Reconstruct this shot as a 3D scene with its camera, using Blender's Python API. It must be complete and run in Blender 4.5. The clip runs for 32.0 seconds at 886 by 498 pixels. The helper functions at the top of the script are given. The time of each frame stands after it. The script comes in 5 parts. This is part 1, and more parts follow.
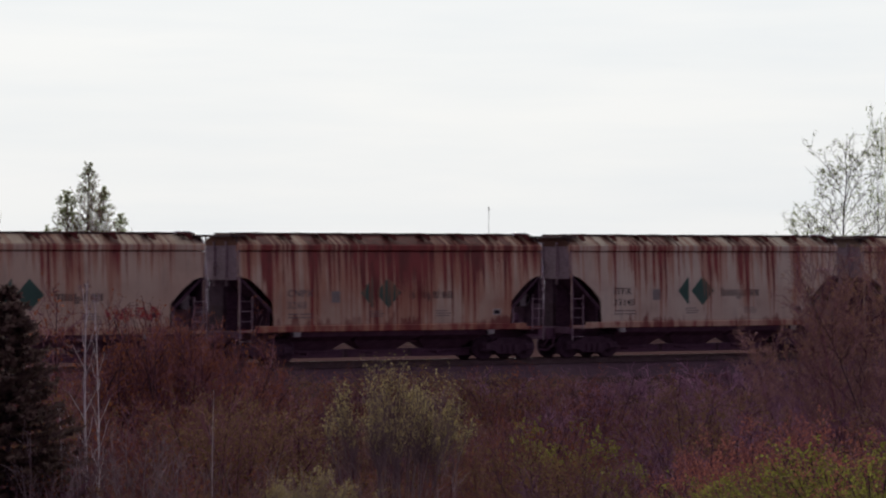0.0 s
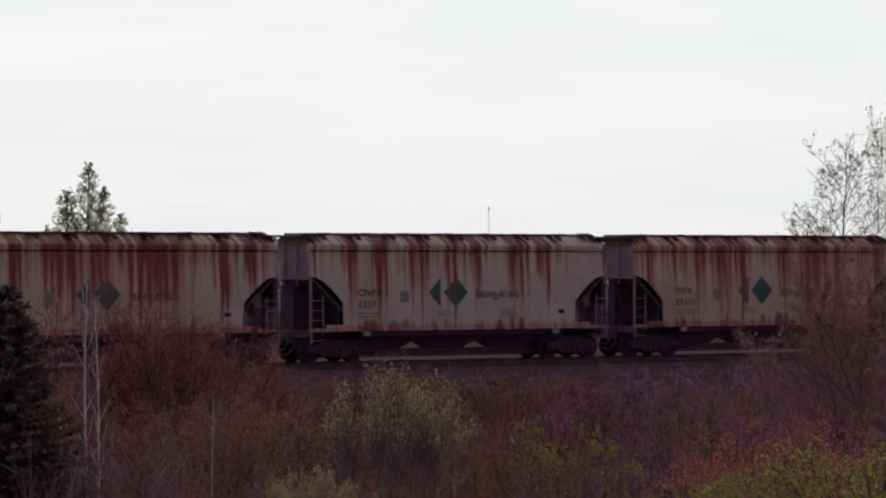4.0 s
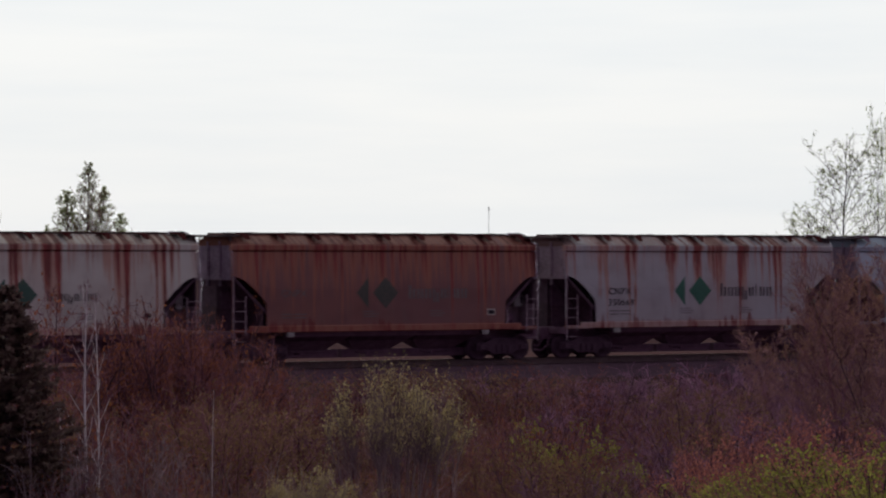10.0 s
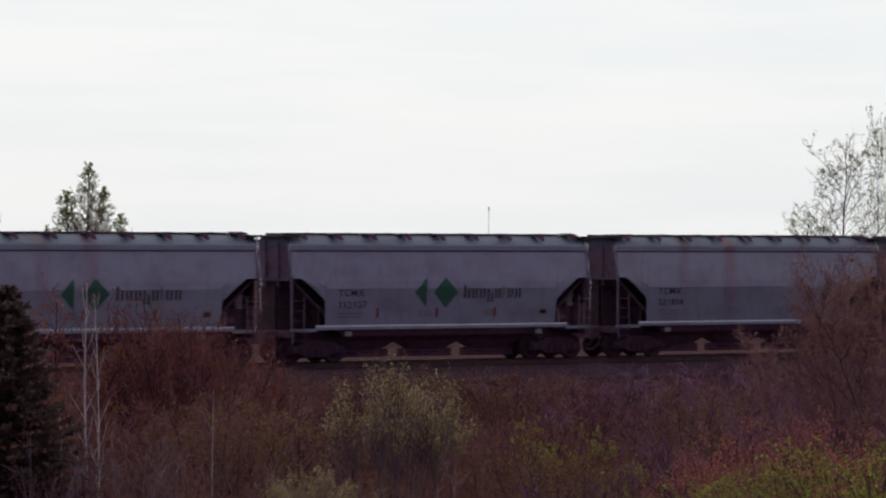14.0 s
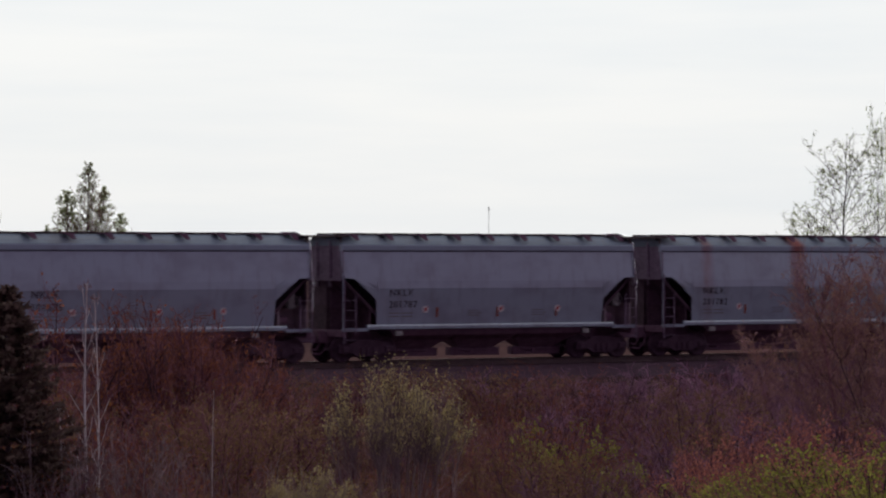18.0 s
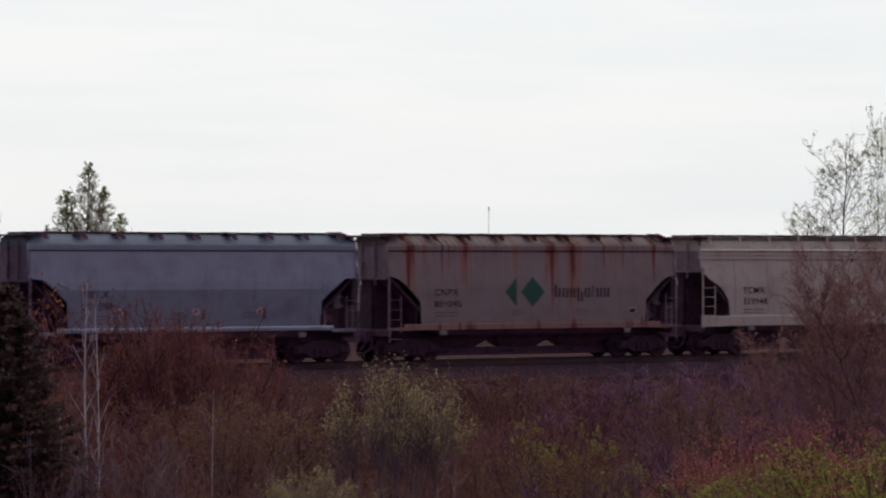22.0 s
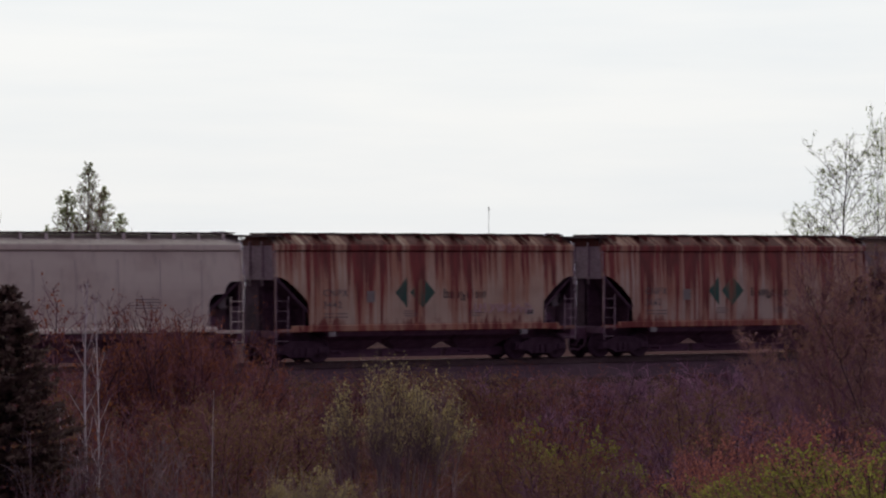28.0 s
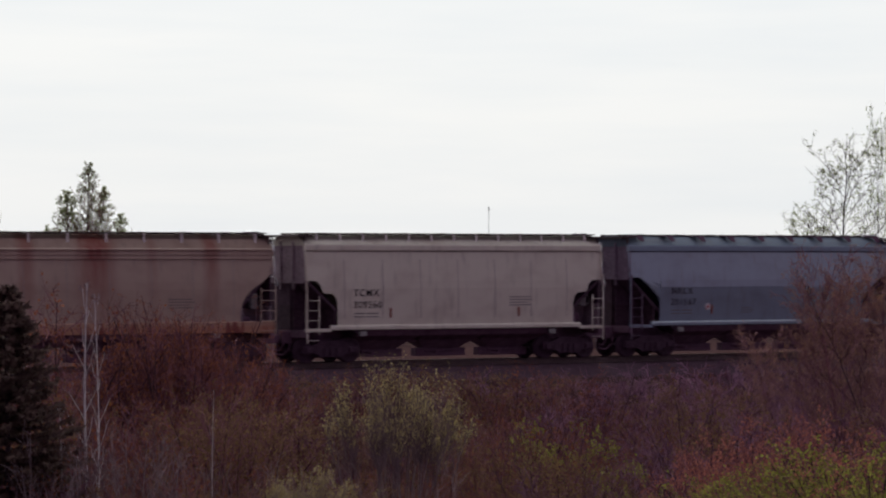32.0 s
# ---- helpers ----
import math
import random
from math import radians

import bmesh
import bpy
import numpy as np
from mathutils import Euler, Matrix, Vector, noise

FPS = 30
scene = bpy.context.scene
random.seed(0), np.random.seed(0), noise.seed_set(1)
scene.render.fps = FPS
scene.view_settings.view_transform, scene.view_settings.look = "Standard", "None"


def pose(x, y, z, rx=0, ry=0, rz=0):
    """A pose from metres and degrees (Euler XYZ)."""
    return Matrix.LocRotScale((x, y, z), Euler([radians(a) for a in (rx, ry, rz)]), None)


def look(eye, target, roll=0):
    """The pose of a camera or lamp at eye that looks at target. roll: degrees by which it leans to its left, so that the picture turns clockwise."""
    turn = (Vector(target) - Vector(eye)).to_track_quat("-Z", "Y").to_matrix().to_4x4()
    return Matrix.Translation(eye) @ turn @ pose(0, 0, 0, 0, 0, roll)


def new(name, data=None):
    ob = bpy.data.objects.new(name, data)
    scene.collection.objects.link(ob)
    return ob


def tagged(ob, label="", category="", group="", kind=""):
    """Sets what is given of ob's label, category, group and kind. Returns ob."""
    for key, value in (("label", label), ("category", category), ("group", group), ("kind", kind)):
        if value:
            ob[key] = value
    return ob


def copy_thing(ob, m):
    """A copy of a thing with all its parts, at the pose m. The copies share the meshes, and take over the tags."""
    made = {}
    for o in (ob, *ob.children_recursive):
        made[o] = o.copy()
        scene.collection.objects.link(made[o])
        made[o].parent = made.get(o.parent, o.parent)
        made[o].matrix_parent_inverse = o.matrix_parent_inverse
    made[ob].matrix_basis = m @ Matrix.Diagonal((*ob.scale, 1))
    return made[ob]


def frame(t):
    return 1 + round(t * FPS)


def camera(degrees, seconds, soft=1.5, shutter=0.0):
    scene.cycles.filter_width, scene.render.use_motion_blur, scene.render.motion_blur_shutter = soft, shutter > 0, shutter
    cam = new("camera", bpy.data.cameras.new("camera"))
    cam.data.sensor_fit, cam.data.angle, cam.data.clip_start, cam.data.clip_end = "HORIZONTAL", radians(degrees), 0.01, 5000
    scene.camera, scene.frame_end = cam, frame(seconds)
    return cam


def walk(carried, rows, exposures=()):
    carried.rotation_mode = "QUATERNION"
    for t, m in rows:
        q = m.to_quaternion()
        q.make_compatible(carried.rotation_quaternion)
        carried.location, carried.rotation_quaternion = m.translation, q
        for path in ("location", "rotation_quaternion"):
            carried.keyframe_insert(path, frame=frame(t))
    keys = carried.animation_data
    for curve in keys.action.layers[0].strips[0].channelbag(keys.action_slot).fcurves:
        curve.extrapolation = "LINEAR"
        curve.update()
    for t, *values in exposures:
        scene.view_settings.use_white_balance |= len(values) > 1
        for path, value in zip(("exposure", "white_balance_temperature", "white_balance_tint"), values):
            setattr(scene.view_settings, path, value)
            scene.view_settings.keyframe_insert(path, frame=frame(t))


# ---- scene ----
# ---- the camera, standing still on a rise beside the line ----
EYE = Vector((-53.21, -93.69, 3.76))
cam = camera(17.51, 32.0, soft=2.15, shutter=0.3)
AIM = look(EYE, (0.0, -1.52, 4.155))
walk(cam, [(0.0, AIM), (32.0, AIM)], exposures=[(0.0, 0.0), (32.0, 0.0)])

# ---- daylight: thin bright overcast, sun veiled behind the train ----
SUN_EL, SUN_AZ = 38.0, 25.0
world = bpy.data.worlds.new("overcast_sky")
scene.world = world
world.use_nodes = True
wn, wl = world.node_tree.nodes, world.node_tree.links
wn.clear()
w_out = wn.new("ShaderNodeOutputWorld")
w_bg = wn.new("ShaderNodeBackground")
w_sky = wn.new("ShaderNodeTexSky")
w_sky.sky_type, w_sky.sun_disc = "NISHITA", False
w_sky.sun_elevation, w_sky.sun_rotation = radians(SUN_EL), radians(SUN_AZ)
w_sky.dust_density = 3.0
w_tc = wn.new("ShaderNodeTexCoord")
w_map = wn.new("ShaderNodeMapping")
w_map.inputs["Scale"].default_value = (3.0, 3.0, 26.0)
w_noise = wn.new("ShaderNodeTexNoise")
w_noise.inputs["Scale"].default_value = 2.2
w_noise.inputs["Detail"].default_value = 4.0
w_ramp = wn.new("ShaderNodeValToRGB")
w_ramp.color_ramp.elements[0].position, w_ramp.color_ramp.elements[0].color = 0.32, (8.2, 8.62, 8.98, 1)
w_ramp.color_ramp.elements[1].position, w_ramp.color_ramp.elements[1].color = 0.62, (8.9, 9.12, 9.25, 1)
w_mix = wn.new("ShaderNodeMix")
w_mix.data_type = "RGBA"
w_mix.inputs[0].default_value = 0.93
wl.new(w_tc.outputs["Generated"], w_map.inputs["Vector"])
wl.new(w_map.outputs["Vector"], w_noise.inputs["Vector"])
wl.new(w_noise.outputs["Fac"], w_ramp.inputs["Fac"])
wl.new(w_sky.outputs["Color"], w_mix.inputs[6])
wl.new(w_ramp.outputs["Color"], w_mix.inputs[7])
# the veil of cloud is brightest on the sun's side and dull away from it
w_dot = wn.new("ShaderNodeVectorMath")
w_dot.operation = "DOT_PRODUCT"
w_dot.inputs[1].default_value = (0.47, 0.814, 0.342)
w_fall = wn.new("ShaderNodeMapRange")
w_fall.inputs["From Min"].default_value, w_fall.inputs["From Max"].default_value = -0.4, 0.85
w_veil = wn.new("ShaderNodeValToRGB")
w_veil.color_ramp.elements[0].color = (0.226, 0.163, 0.25, 1)
w_veil.color_ramp.elements[1].color = (1, 1, 1, 1)
w_dim = wn.new("ShaderNodeVectorMath")
w_dim.operation = "MULTIPLY"
wl.new(w_tc.outputs["Generated"], w_dot.inputs[0])
wl.new(w_dot.outputs["Value"], w_fall.inputs["Value"])
wl.new(w_fall.outputs["Result"], w_veil.inputs["Fac"])
wl.new(w_mix.outputs[2], w_dim.inputs[0])
wl.new(w_veil.outputs["Color"], w_dim.inputs[1])
wl.new(w_dim.outputs["Vector"], w_bg.inputs["Color"])
wl.new(w_bg.outputs["Background"], w_out.inputs["Surface"])
w_bg.inputs["Strength"].default_value = 0.1

sun = new("sun", bpy.data.lights.new("sun", "SUN"))
sun.data.energy, sun.data.angle, sun.data.color = 0.6, radians(12), (1.0, 0.95, 0.88)
SUN_DIR = Vector((math.sin(radians(SUN_AZ)) * math.cos(radians(SUN_EL)), math.cos(radians(SUN_AZ)) * math.cos(radians(SUN_EL)), math.sin(radians(SUN_EL))))
sun.matrix_world = look(SUN_DIR * 60, (0, 0, 0))


# ---- materials ----
def material(name, rough=0.7, metal=0.0):
    m = bpy.data.materials.new(name)
    m.use_nodes = True
    b = m.node_tree.nodes["Principled BSDF"]
    b.inputs["Roughness"].default_value, b.inputs["Metallic"].default_value = rough, metal
    if rough >= 0.75:
        b.inputs["Specular IOR Level"].default_value = 0.15
    return m, m.node_tree.nodes, m.node_tree.links, b


def ramp(nodes, stops):
    r = nodes.new("ShaderNodeValToRGB")
    while len(r.color_ramp.elements) < len(stops):
        r.color_ramp.elements.new(0.5)
    for e, (p, c) in zip(r.color_ramp.elements, stops):
        e.position, e.color = p, (*c, 1)
    return r


def noisy(name, a, b, scale=3.0, rough=0.8, metal=0.0, bump=0.3, fine=8.0, per_object=0.0, space="Object"):
    """A surface that wanders between two colours at two scales, with fine relief."""
    m, n, l, bsdf = material(name, rough, metal)
    tc = n.new("ShaderNodeTexCoord")
    big, small = n.new("ShaderNodeTexNoise"), n.new("ShaderNodeTexNoise")
    big.inputs["Scale"].default_value, small.inputs["Scale"].default_value = scale, scale * fine
    big.inputs["Detail"].default_value = small.inputs["Detail"].default_value = 4
    l.new(tc.outputs[space], big.inputs["Vector"])
    l.new(tc.outputs[space], small.inputs["Vector"])
    mix = n.new("ShaderNodeMath")
    mix.operation = "MULTIPLY_ADD"
    l.new(small.outputs["Fac"], mix.inputs[0])
    mix.inputs[1].default_value = 0.5
    half = n.new("ShaderNodeMath")
    half.operation = "MULTIPLY"
    l.new(big.outputs["Fac"], half.inputs[0])
    half.inputs[1].default_value = 0.5
    l.new(half.outputs[0], mix.inputs[2])
    fac = mix
    if per_object:
        info = n.new("ShaderNodeObjectInfo")
        add = n.new("ShaderNodeMath")
        add.operation = "MULTIPLY_ADD"
        l.new(info.outputs["Random"], add.inputs[0])
        add.inputs[1].default_value = per_object
        shift = n.new("ShaderNodeMath")
        shift.operation = "SUBTRACT"
        l.new(mix.outputs[0], shift.inputs[0])
        shift.inputs[1].default_value = per_object / 2
        l.new(shift.outputs[0], add.inputs[2])
        fac = add
    r = ramp(n, [(0.35, a), (0.65, b)])
    l.new(fac.outputs[0], r.inputs["Fac"])
    l.new(r.outputs["Color"], bsdf.inputs["Base Color"])
    if bump:
        bp = n.new("ShaderNodeBump")
        bp.inputs["Strength"].default_value = bump
        bp.inputs["Distance"].default_value = 0.02
        l.new(small.outputs["Fac"], bp.inputs["Height"])
        l.new(bp.outputs["Normal"], bsdf.inputs["Normal"])
    return m


def leafy(name, a, b, rough=0.75, glow=0.5):
    """Leaves: each leaf of the crown takes its own shade, and lets some light through."""
    m, n, l, bsdf = material(name, rough)
    geo, info = n.new("ShaderNodeNewGeometry"), n.new("ShaderNodeObjectInfo")
    mix = n.new("ShaderNodeMath")
    mix.operation = "MULTIPLY_ADD"
    l.new(geo.outputs["Random Per Island"], mix.inputs[0])
    mix.inputs[1].default_value = 0.7
    part_ = n.new("ShaderNodeMath")
    part_.operation = "MULTIPLY"
    l.new(info.outputs["Random"], part_.inputs[0])
    part_.inputs[1].default_value = 0.3
    l.new(part_.outputs[0], mix.inputs[2])
    r = ramp(n, [(0.0, a), (1.0, b)])
    l.new(mix.outputs[0], r.inputs["Fac"])
    l.new(r.outputs["Color"], bsdf.inputs["Base Color"])
    tr = n.new("ShaderNodeBsdfTranslucent")
    l.new(r.outputs["Color"], tr.inputs["Color"])
    ms = n.new("ShaderNodeMixShader")
    ms.inputs[0].default_value = glow
    l.new(bsdf.outputs[0], ms.inputs[1])
    l.new(tr.outputs[0], ms.inputs[2])
    l.new(ms.outputs[0], n["Material Output"].inputs["Surface"])
    return m


def painted(name, base, rust=0.0, seed=0.0, rough=0.45, grime=0.25, gloss=0.0, stain=(0.25, 0.032, 0.03), stain2=(0.42, 0.145, 0.07), patch=None, heavy=()):
    """Railway paint: sun-bleached mottle, soot towards no place in particular, and rust that has run down from the roof in streaks."""
    m, n, l, bsdf = material(name, rough)
    bsdf.inputs["Coat Weight"].default_value, bsdf.inputs["Coat IOR"].default_value, bsdf.inputs["Coat Roughness"].default_value = gloss, 1.9, 0.1
    tc = n.new("ShaderNodeTexCoord")

    def field(scale, loc, detail=3.0, nscale=1.0):
        mp, no = n.new("ShaderNodeMapping"), n.new("ShaderNodeTexNoise")
        mp.inputs["Scale"].default_value, mp.inputs["Location"].default_value = scale, loc
        no.inputs["Scale"].default_value, no.inputs["Detail"].default_value = nscale, detail
        l.new(tc.outputs["Object"], mp.inputs["Vector"])
        l.new(mp.outputs["Vector"], no.inputs["Vector"])
        return no.outputs["Fac"]

    def math_(op, a, b=None, c=None):
        k = n.new("ShaderNodeMath")
        k.operation = op
        for i, v in enumerate((a, b, c)):
            if v is None:
                continue
            if isinstance(v, (int, float)):
                k.inputs[i].default_value = v
            else:
                l.new(v, k.inputs[i])
        return k.outputs[0]

    def blend(fac, a, b):
        k = n.new("ShaderNodeMix")
        k.data_type = "RGBA"
        l.new(fac, k.inputs[0])
        for i, v in ((6, a), (7, b)):
            if isinstance(v, tuple):
                k.inputs[i].default_value = (*v, 1)
            else:
                l.new(v, k.inputs[i])
        return k.outputs[2]

    def step(v, lo, hi):
        k = n.new("ShaderNodeMapRange")
        k.interpolation_type = "SMOOTHSTEP"
        l.new(v, k.inputs["Value"])
        k.inputs["From Min"].default_value, k.inputs["From Max"].default_value = lo, hi
        return k.outputs["Result"]

    dark = (base[0] * 0.68, base[1] * 0.6, base[2] * 0.6)
    mott = field((0.5, 0.5, 0.8), (seed, 0, seed), 5.0, 1.4)
    fine = field((5, 5, 0.9), (seed * 2, 3, 0), 3.0, 1.0)
    colour = blend(math_("MULTIPLY", step(mott, 0.42, 0.75), grime * 2), base, dark)
    colour = blend(math_("MULTIPLY", step(fine, 0.5, 0.8), grime), colour, (0.16, 0.13, 0.12))
    if rust > 0:
        sep = n.new("ShaderNodeSeparateXYZ")
        l.new(tc.outputs["Object"], sep.inputs[0])
        high = step(sep.outputs["Z"], 1.1, 4.7)
        low = step(sep.outputs["Z"], 1.47, 1.33)
        run = field((5.6, 0, 0.06), (seed * 3, 0, 0), 2.0, 1.0)
        thin = field((7.0, 0, 0.14), (seed * 5, 0, 0), 2.0, 1.0)
        # where hatches leak, the runs crowd together
        wob = math_("MULTIPLY_ADD", fine, 0.5, -0.25)
        xw = math_("ADD", sep.outputs["X"], wob)
        lift = math_("ADD", 0.0, -0.06 if heavy else 0.02)
        for hx, hw in heavy:
            d = math_("ABSOLUTE", math_("SUBTRACT", xw, hx))
            lift = math_("MAXIMUM", lift, math_("MULTIPLY_ADD", step(d, hw * 1.4 + 0.15, hw * 0.4), 0.19, -0.06))
        base_lift = math_("MULTIPLY_ADD", high, 0.27, rust * 0.22 - 0.325)
        f1 = math_("ADD", math_("ADD", run, lift), base_lift)
        f2 = math_("ADD", math_("ADD", thin, lift), math_("ADD", base_lift, 0.02))
        f1s = math_("ADD", f1, math_("MULTIPLY_ADD", thin, 0.5, -0.27))
        halo = math_("MAXIMUM", math_("MULTIPLY", step(f1, 0.47, 0.62), 0.62), math_("MULTIPLY", step(f2, 0.5, 0.62), 0.6))
        wash = field((0.45, 0, 0.35), (seed * 4, 0, seed), 3.0, 1.0)
        colour = blend(math_("MULTIPLY", step(wash, 0.36, 0.64), rust * rust * 0.55), colour, tuple(c * 0.85 for c in stain2))
        colour = blend(halo, colour, stain2)
        deep = blend(step(fine, 0.35, 0.65), tuple(c * 0.55 for c in stain), stain)
        colour = blend(math_("MULTIPLY", step(f1s, 0.52, 0.64), 0.94), colour, deep)
        foot = math_("MULTIPLY", low, step(field((3.2, 0, 0.9), (seed * 9, 0, 2), 3.0, 1.0), 0.62 - rust * 0.22, 0.8 - rust * 0.2))
        colour = blend(math_("MULTIPLY", low, 0.25 + 0.4 * rust), colour, stain2)
        colour = blend(math_("MULTIPLY", foot, 0.8), colour, stain)
        # rust that eats upwards from the sill in ragged tongues
        tongue = math_("ADD", field((4.2, 0, 0.5), (seed * 7, 0, 1), 2.0, 1.0), math_("MULTIPLY_ADD", step(sep.outputs["Z"], 2.25, 1.2), 0.36, rust * 0.2 - 0.43))
        colour = blend(math_("MULTIPLY", step(tongue, 0.5, 0.6), math_("MULTIPLY", step(wash, 0.4, 0.56), 0.85)), colour, tuple(c * 0.7 for c in stain))
    if patch:
        sp = n.new("ShaderNodeSeparateXYZ")
        l.new(tc.outputs["Object"], sp.inputs[0])
        for px, pw, *ps in patch:
            d = math_("ABSOLUTE", math_("SUBTRACT", math_("ADD", sp.outputs["X"], math_("MULTIPLY", math_("SUBTRACT", fine, 0.5), 0.25)), px))
            down = math_("MULTIPLY_ADD", step(sp.outputs["Z"], 1.7, 4.1), 0.7, 0.28)
            colour = blend(math_("MULTIPLY", math_("MULTIPLY", step(d, pw, pw * 0.15), down), math_("MULTIPLY_ADD", fine, 0.7 * (ps[0] if ps else 1.0), 0.3 * (ps[0] if ps else 1.0))), colour, (0.24, 0.045, 0.035))
    l.new(colour, bsdf.inputs["Base Color"])
    bp = n.new("ShaderNodeBump")
    bp.inputs["Strength"].default_value, bp.inputs["Distance"].default_value = 0.12, 0.03
    l.new(mott, bp.inputs["Height"])
    l.new(bp.outputs["Normal"], bsdf.inputs["Normal"])
    return m


BLACK_STEEL = noisy("sooty_running_gear", (0.14, 0.078, 0.115), (0.25, 0.148, 0.205), 3.0, 0.85)
RAIL_STEEL = noisy("rail_steel", (0.08, 0.05, 0.05), (0.15, 0.1, 0.1), 2.0, 0.6, 0.3)
DECK = noisy("rusty_grating", (0.05, 0.035, 0.033), (0.12, 0.08, 0.075), 3.0, 0.7, 0.2)
BRIGHT = noisy("polished_grab_rail", (0.6, 0.6, 0.6), (0.8, 0.8, 0.8), 3.0, 0.22, 1.0, 0)
GALV = noisy("galvanised_grating", (0.22, 0.21, 0.21), (0.4, 0.39, 0.38), 3.0, 0.45, 0.5)
BALLAST = noisy("ballast_stone", (0.055, 0.028, 0.042), (0.1, 0.058, 0.08), 2.5, 0.95, 0, 1.0, 10)
SLEEPER = noisy("tarred_sleeper", (0.05, 0.032, 0.038), (0.11, 0.075, 0.083), 3.0, 0.9)
BARK = noisy("dark_bark", (0.045, 0.028, 0.034), (0.12, 0.075, 0.085), 6.0, 0.95, per_object=0.3)
TWIG = noisy("reddish_twigs", (0.12, 0.053, 0.07), (0.31, 0.145, 0.178), 4.0, 0.9, bump=0, per_object=0.35)
MAUVE_TWIG = noisy("mauve_twigs", (0.175, 0.088, 0.14), (0.42, 0.225, 0.335), 4.0, 0.9, bump=0, per_object=0.35)
PALE_TWIG = noisy("grey_twigs", (0.17, 0.125, 0.135), (0.39, 0.295, 0.305), 5.0, 0.9, bump=0, per_object=0.2)
BIRCH_BARK = noisy("white_birch_bark", (0.5, 0.44, 0.45), (0.92, 0.88, 0.88), 7.0, 0.7, per_object=0.1)
LEAF_WILLOW = leafy("willow_leaves", (0.33, 0.265, 0.12), (0.6, 0.5, 0.24))
LEAF_RED = leafy("red_young_leaves", (0.3, 0.095, 0.085), (0.56, 0.22, 0.165))
LEAF_GREEN = leafy("fresh_green_leaves", (0.19, 0.17, 0.045), (0.44, 0.44, 0.095))
LEAF_OLIVE = leafy("olive_buds", (0.17, 0.098, 0.052), (0.335, 0.212, 0.105))
LEAF_RUST = leafy("rusty_buds", (0.18, 0.06, 0.036), (0.4, 0.145, 0.068))
LEAF_DARK = leafy("dull_green_leaves", (0.24, 0.275, 0.13), (0.54, 0.6, 0.33), glow=0.75)
NEEDLES = leafy("spruce_needles", (0.065, 0.04, 0.04), (0.19, 0.125, 0.098), rough=0.9, glow=0.05)
LEAF_HAZE = leafy("brown_opening_buds", (0.27, 0.135, 0.095), (0.48, 0.29, 0.17))
HAZE_TWIG = noisy("fine_mauve_brown_twigs", (0.2, 0.105, 0.125), (0.45, 0.25, 0.285), 4.0, 0.9, bump=0, per_object=0.2)
LOGO_GREEN = noisy("faded_green_decal", (0.022, 0.105, 0.07), (0.035, 0.16, 0.105), 1.5, 0.5, bump=0)
LOGO_FADED = noisy("worn_emblem_paint", (0.045, 0.06, 0.05), (0.1, 0.085, 0.07), 1.5, 0.6, bump=0)
LOGO_DARK = noisy("dark_green_decal", (0.02, 0.075, 0.055), (0.045, 0.11, 0.085), 1.5, 0.5, bump=0)
LETTER = noisy("weathered_black_lettering", (0.02, 0.018, 0.022), (0.06, 0.052, 0.058), 2.0, 0.8, bump=0)
NAME_GREY = noisy("weathered_dark_paint", (0.045, 0.04, 0.046), (0.095, 0.085, 0.095), 2.0, 0.8, bump=0)
# soot on the running gear; on the slope sheets it is painted recess shade
SOOT_SHADE = noisy("sooty_casting", (0.065, 0.037, 0.055), (0.12, 0.072, 0.102), 4.0, 0.9)
FADED = noisy("faded_grey_lettering", (0.10, 0.09, 0.09), (0.2, 0.18, 0.18), 2.0, 0.6, bump=0)
SEAM = noisy("dirty_seam", (0.26, 0.22, 0.2), (0.42, 0.37, 0.34), 5.0, 0.6, bump=0)
FADED_PANEL = noisy("faded_grey_panel", (0.18, 0.165, 0.155), (0.32, 0.29, 0.27), 6.0, 0.6, bump=0)
PALE_PANEL = noisy("pale_panel", (0.42, 0.38, 0.34), (0.6, 0.55, 0.5), 6.0, 0.6, bump=0)
PLACARD_WHITE = noisy("placard_white", (0.6, 0.58, 0.58), (0.75, 0.73, 0.73), 3.0, 0.5, bump=0)
PLACARD_RED = noisy("placard_red", (0.42, 0.03, 0.04), (0.55, 0.05, 0.05), 3.0, 0.5, bump=0)
REFLECTOR = noisy("orange_reflector", (0.2, 0.045, 0.025), (0.3, 0.075, 0.04), 3.0, 0.4, bump=0)
GRAFFITI = noisy("red_spray_paint", (0.36, 0.03, 0.04), (0.5, 0.08, 0.08), 3.0, 0.5, bump=0)
GRAFFITI_PALE = noisy("pale_pink_spray_paint", (0.5, 0.34, 0.34), (0.62, 0.45, 0.44), 3.0, 0.5, bump=0)


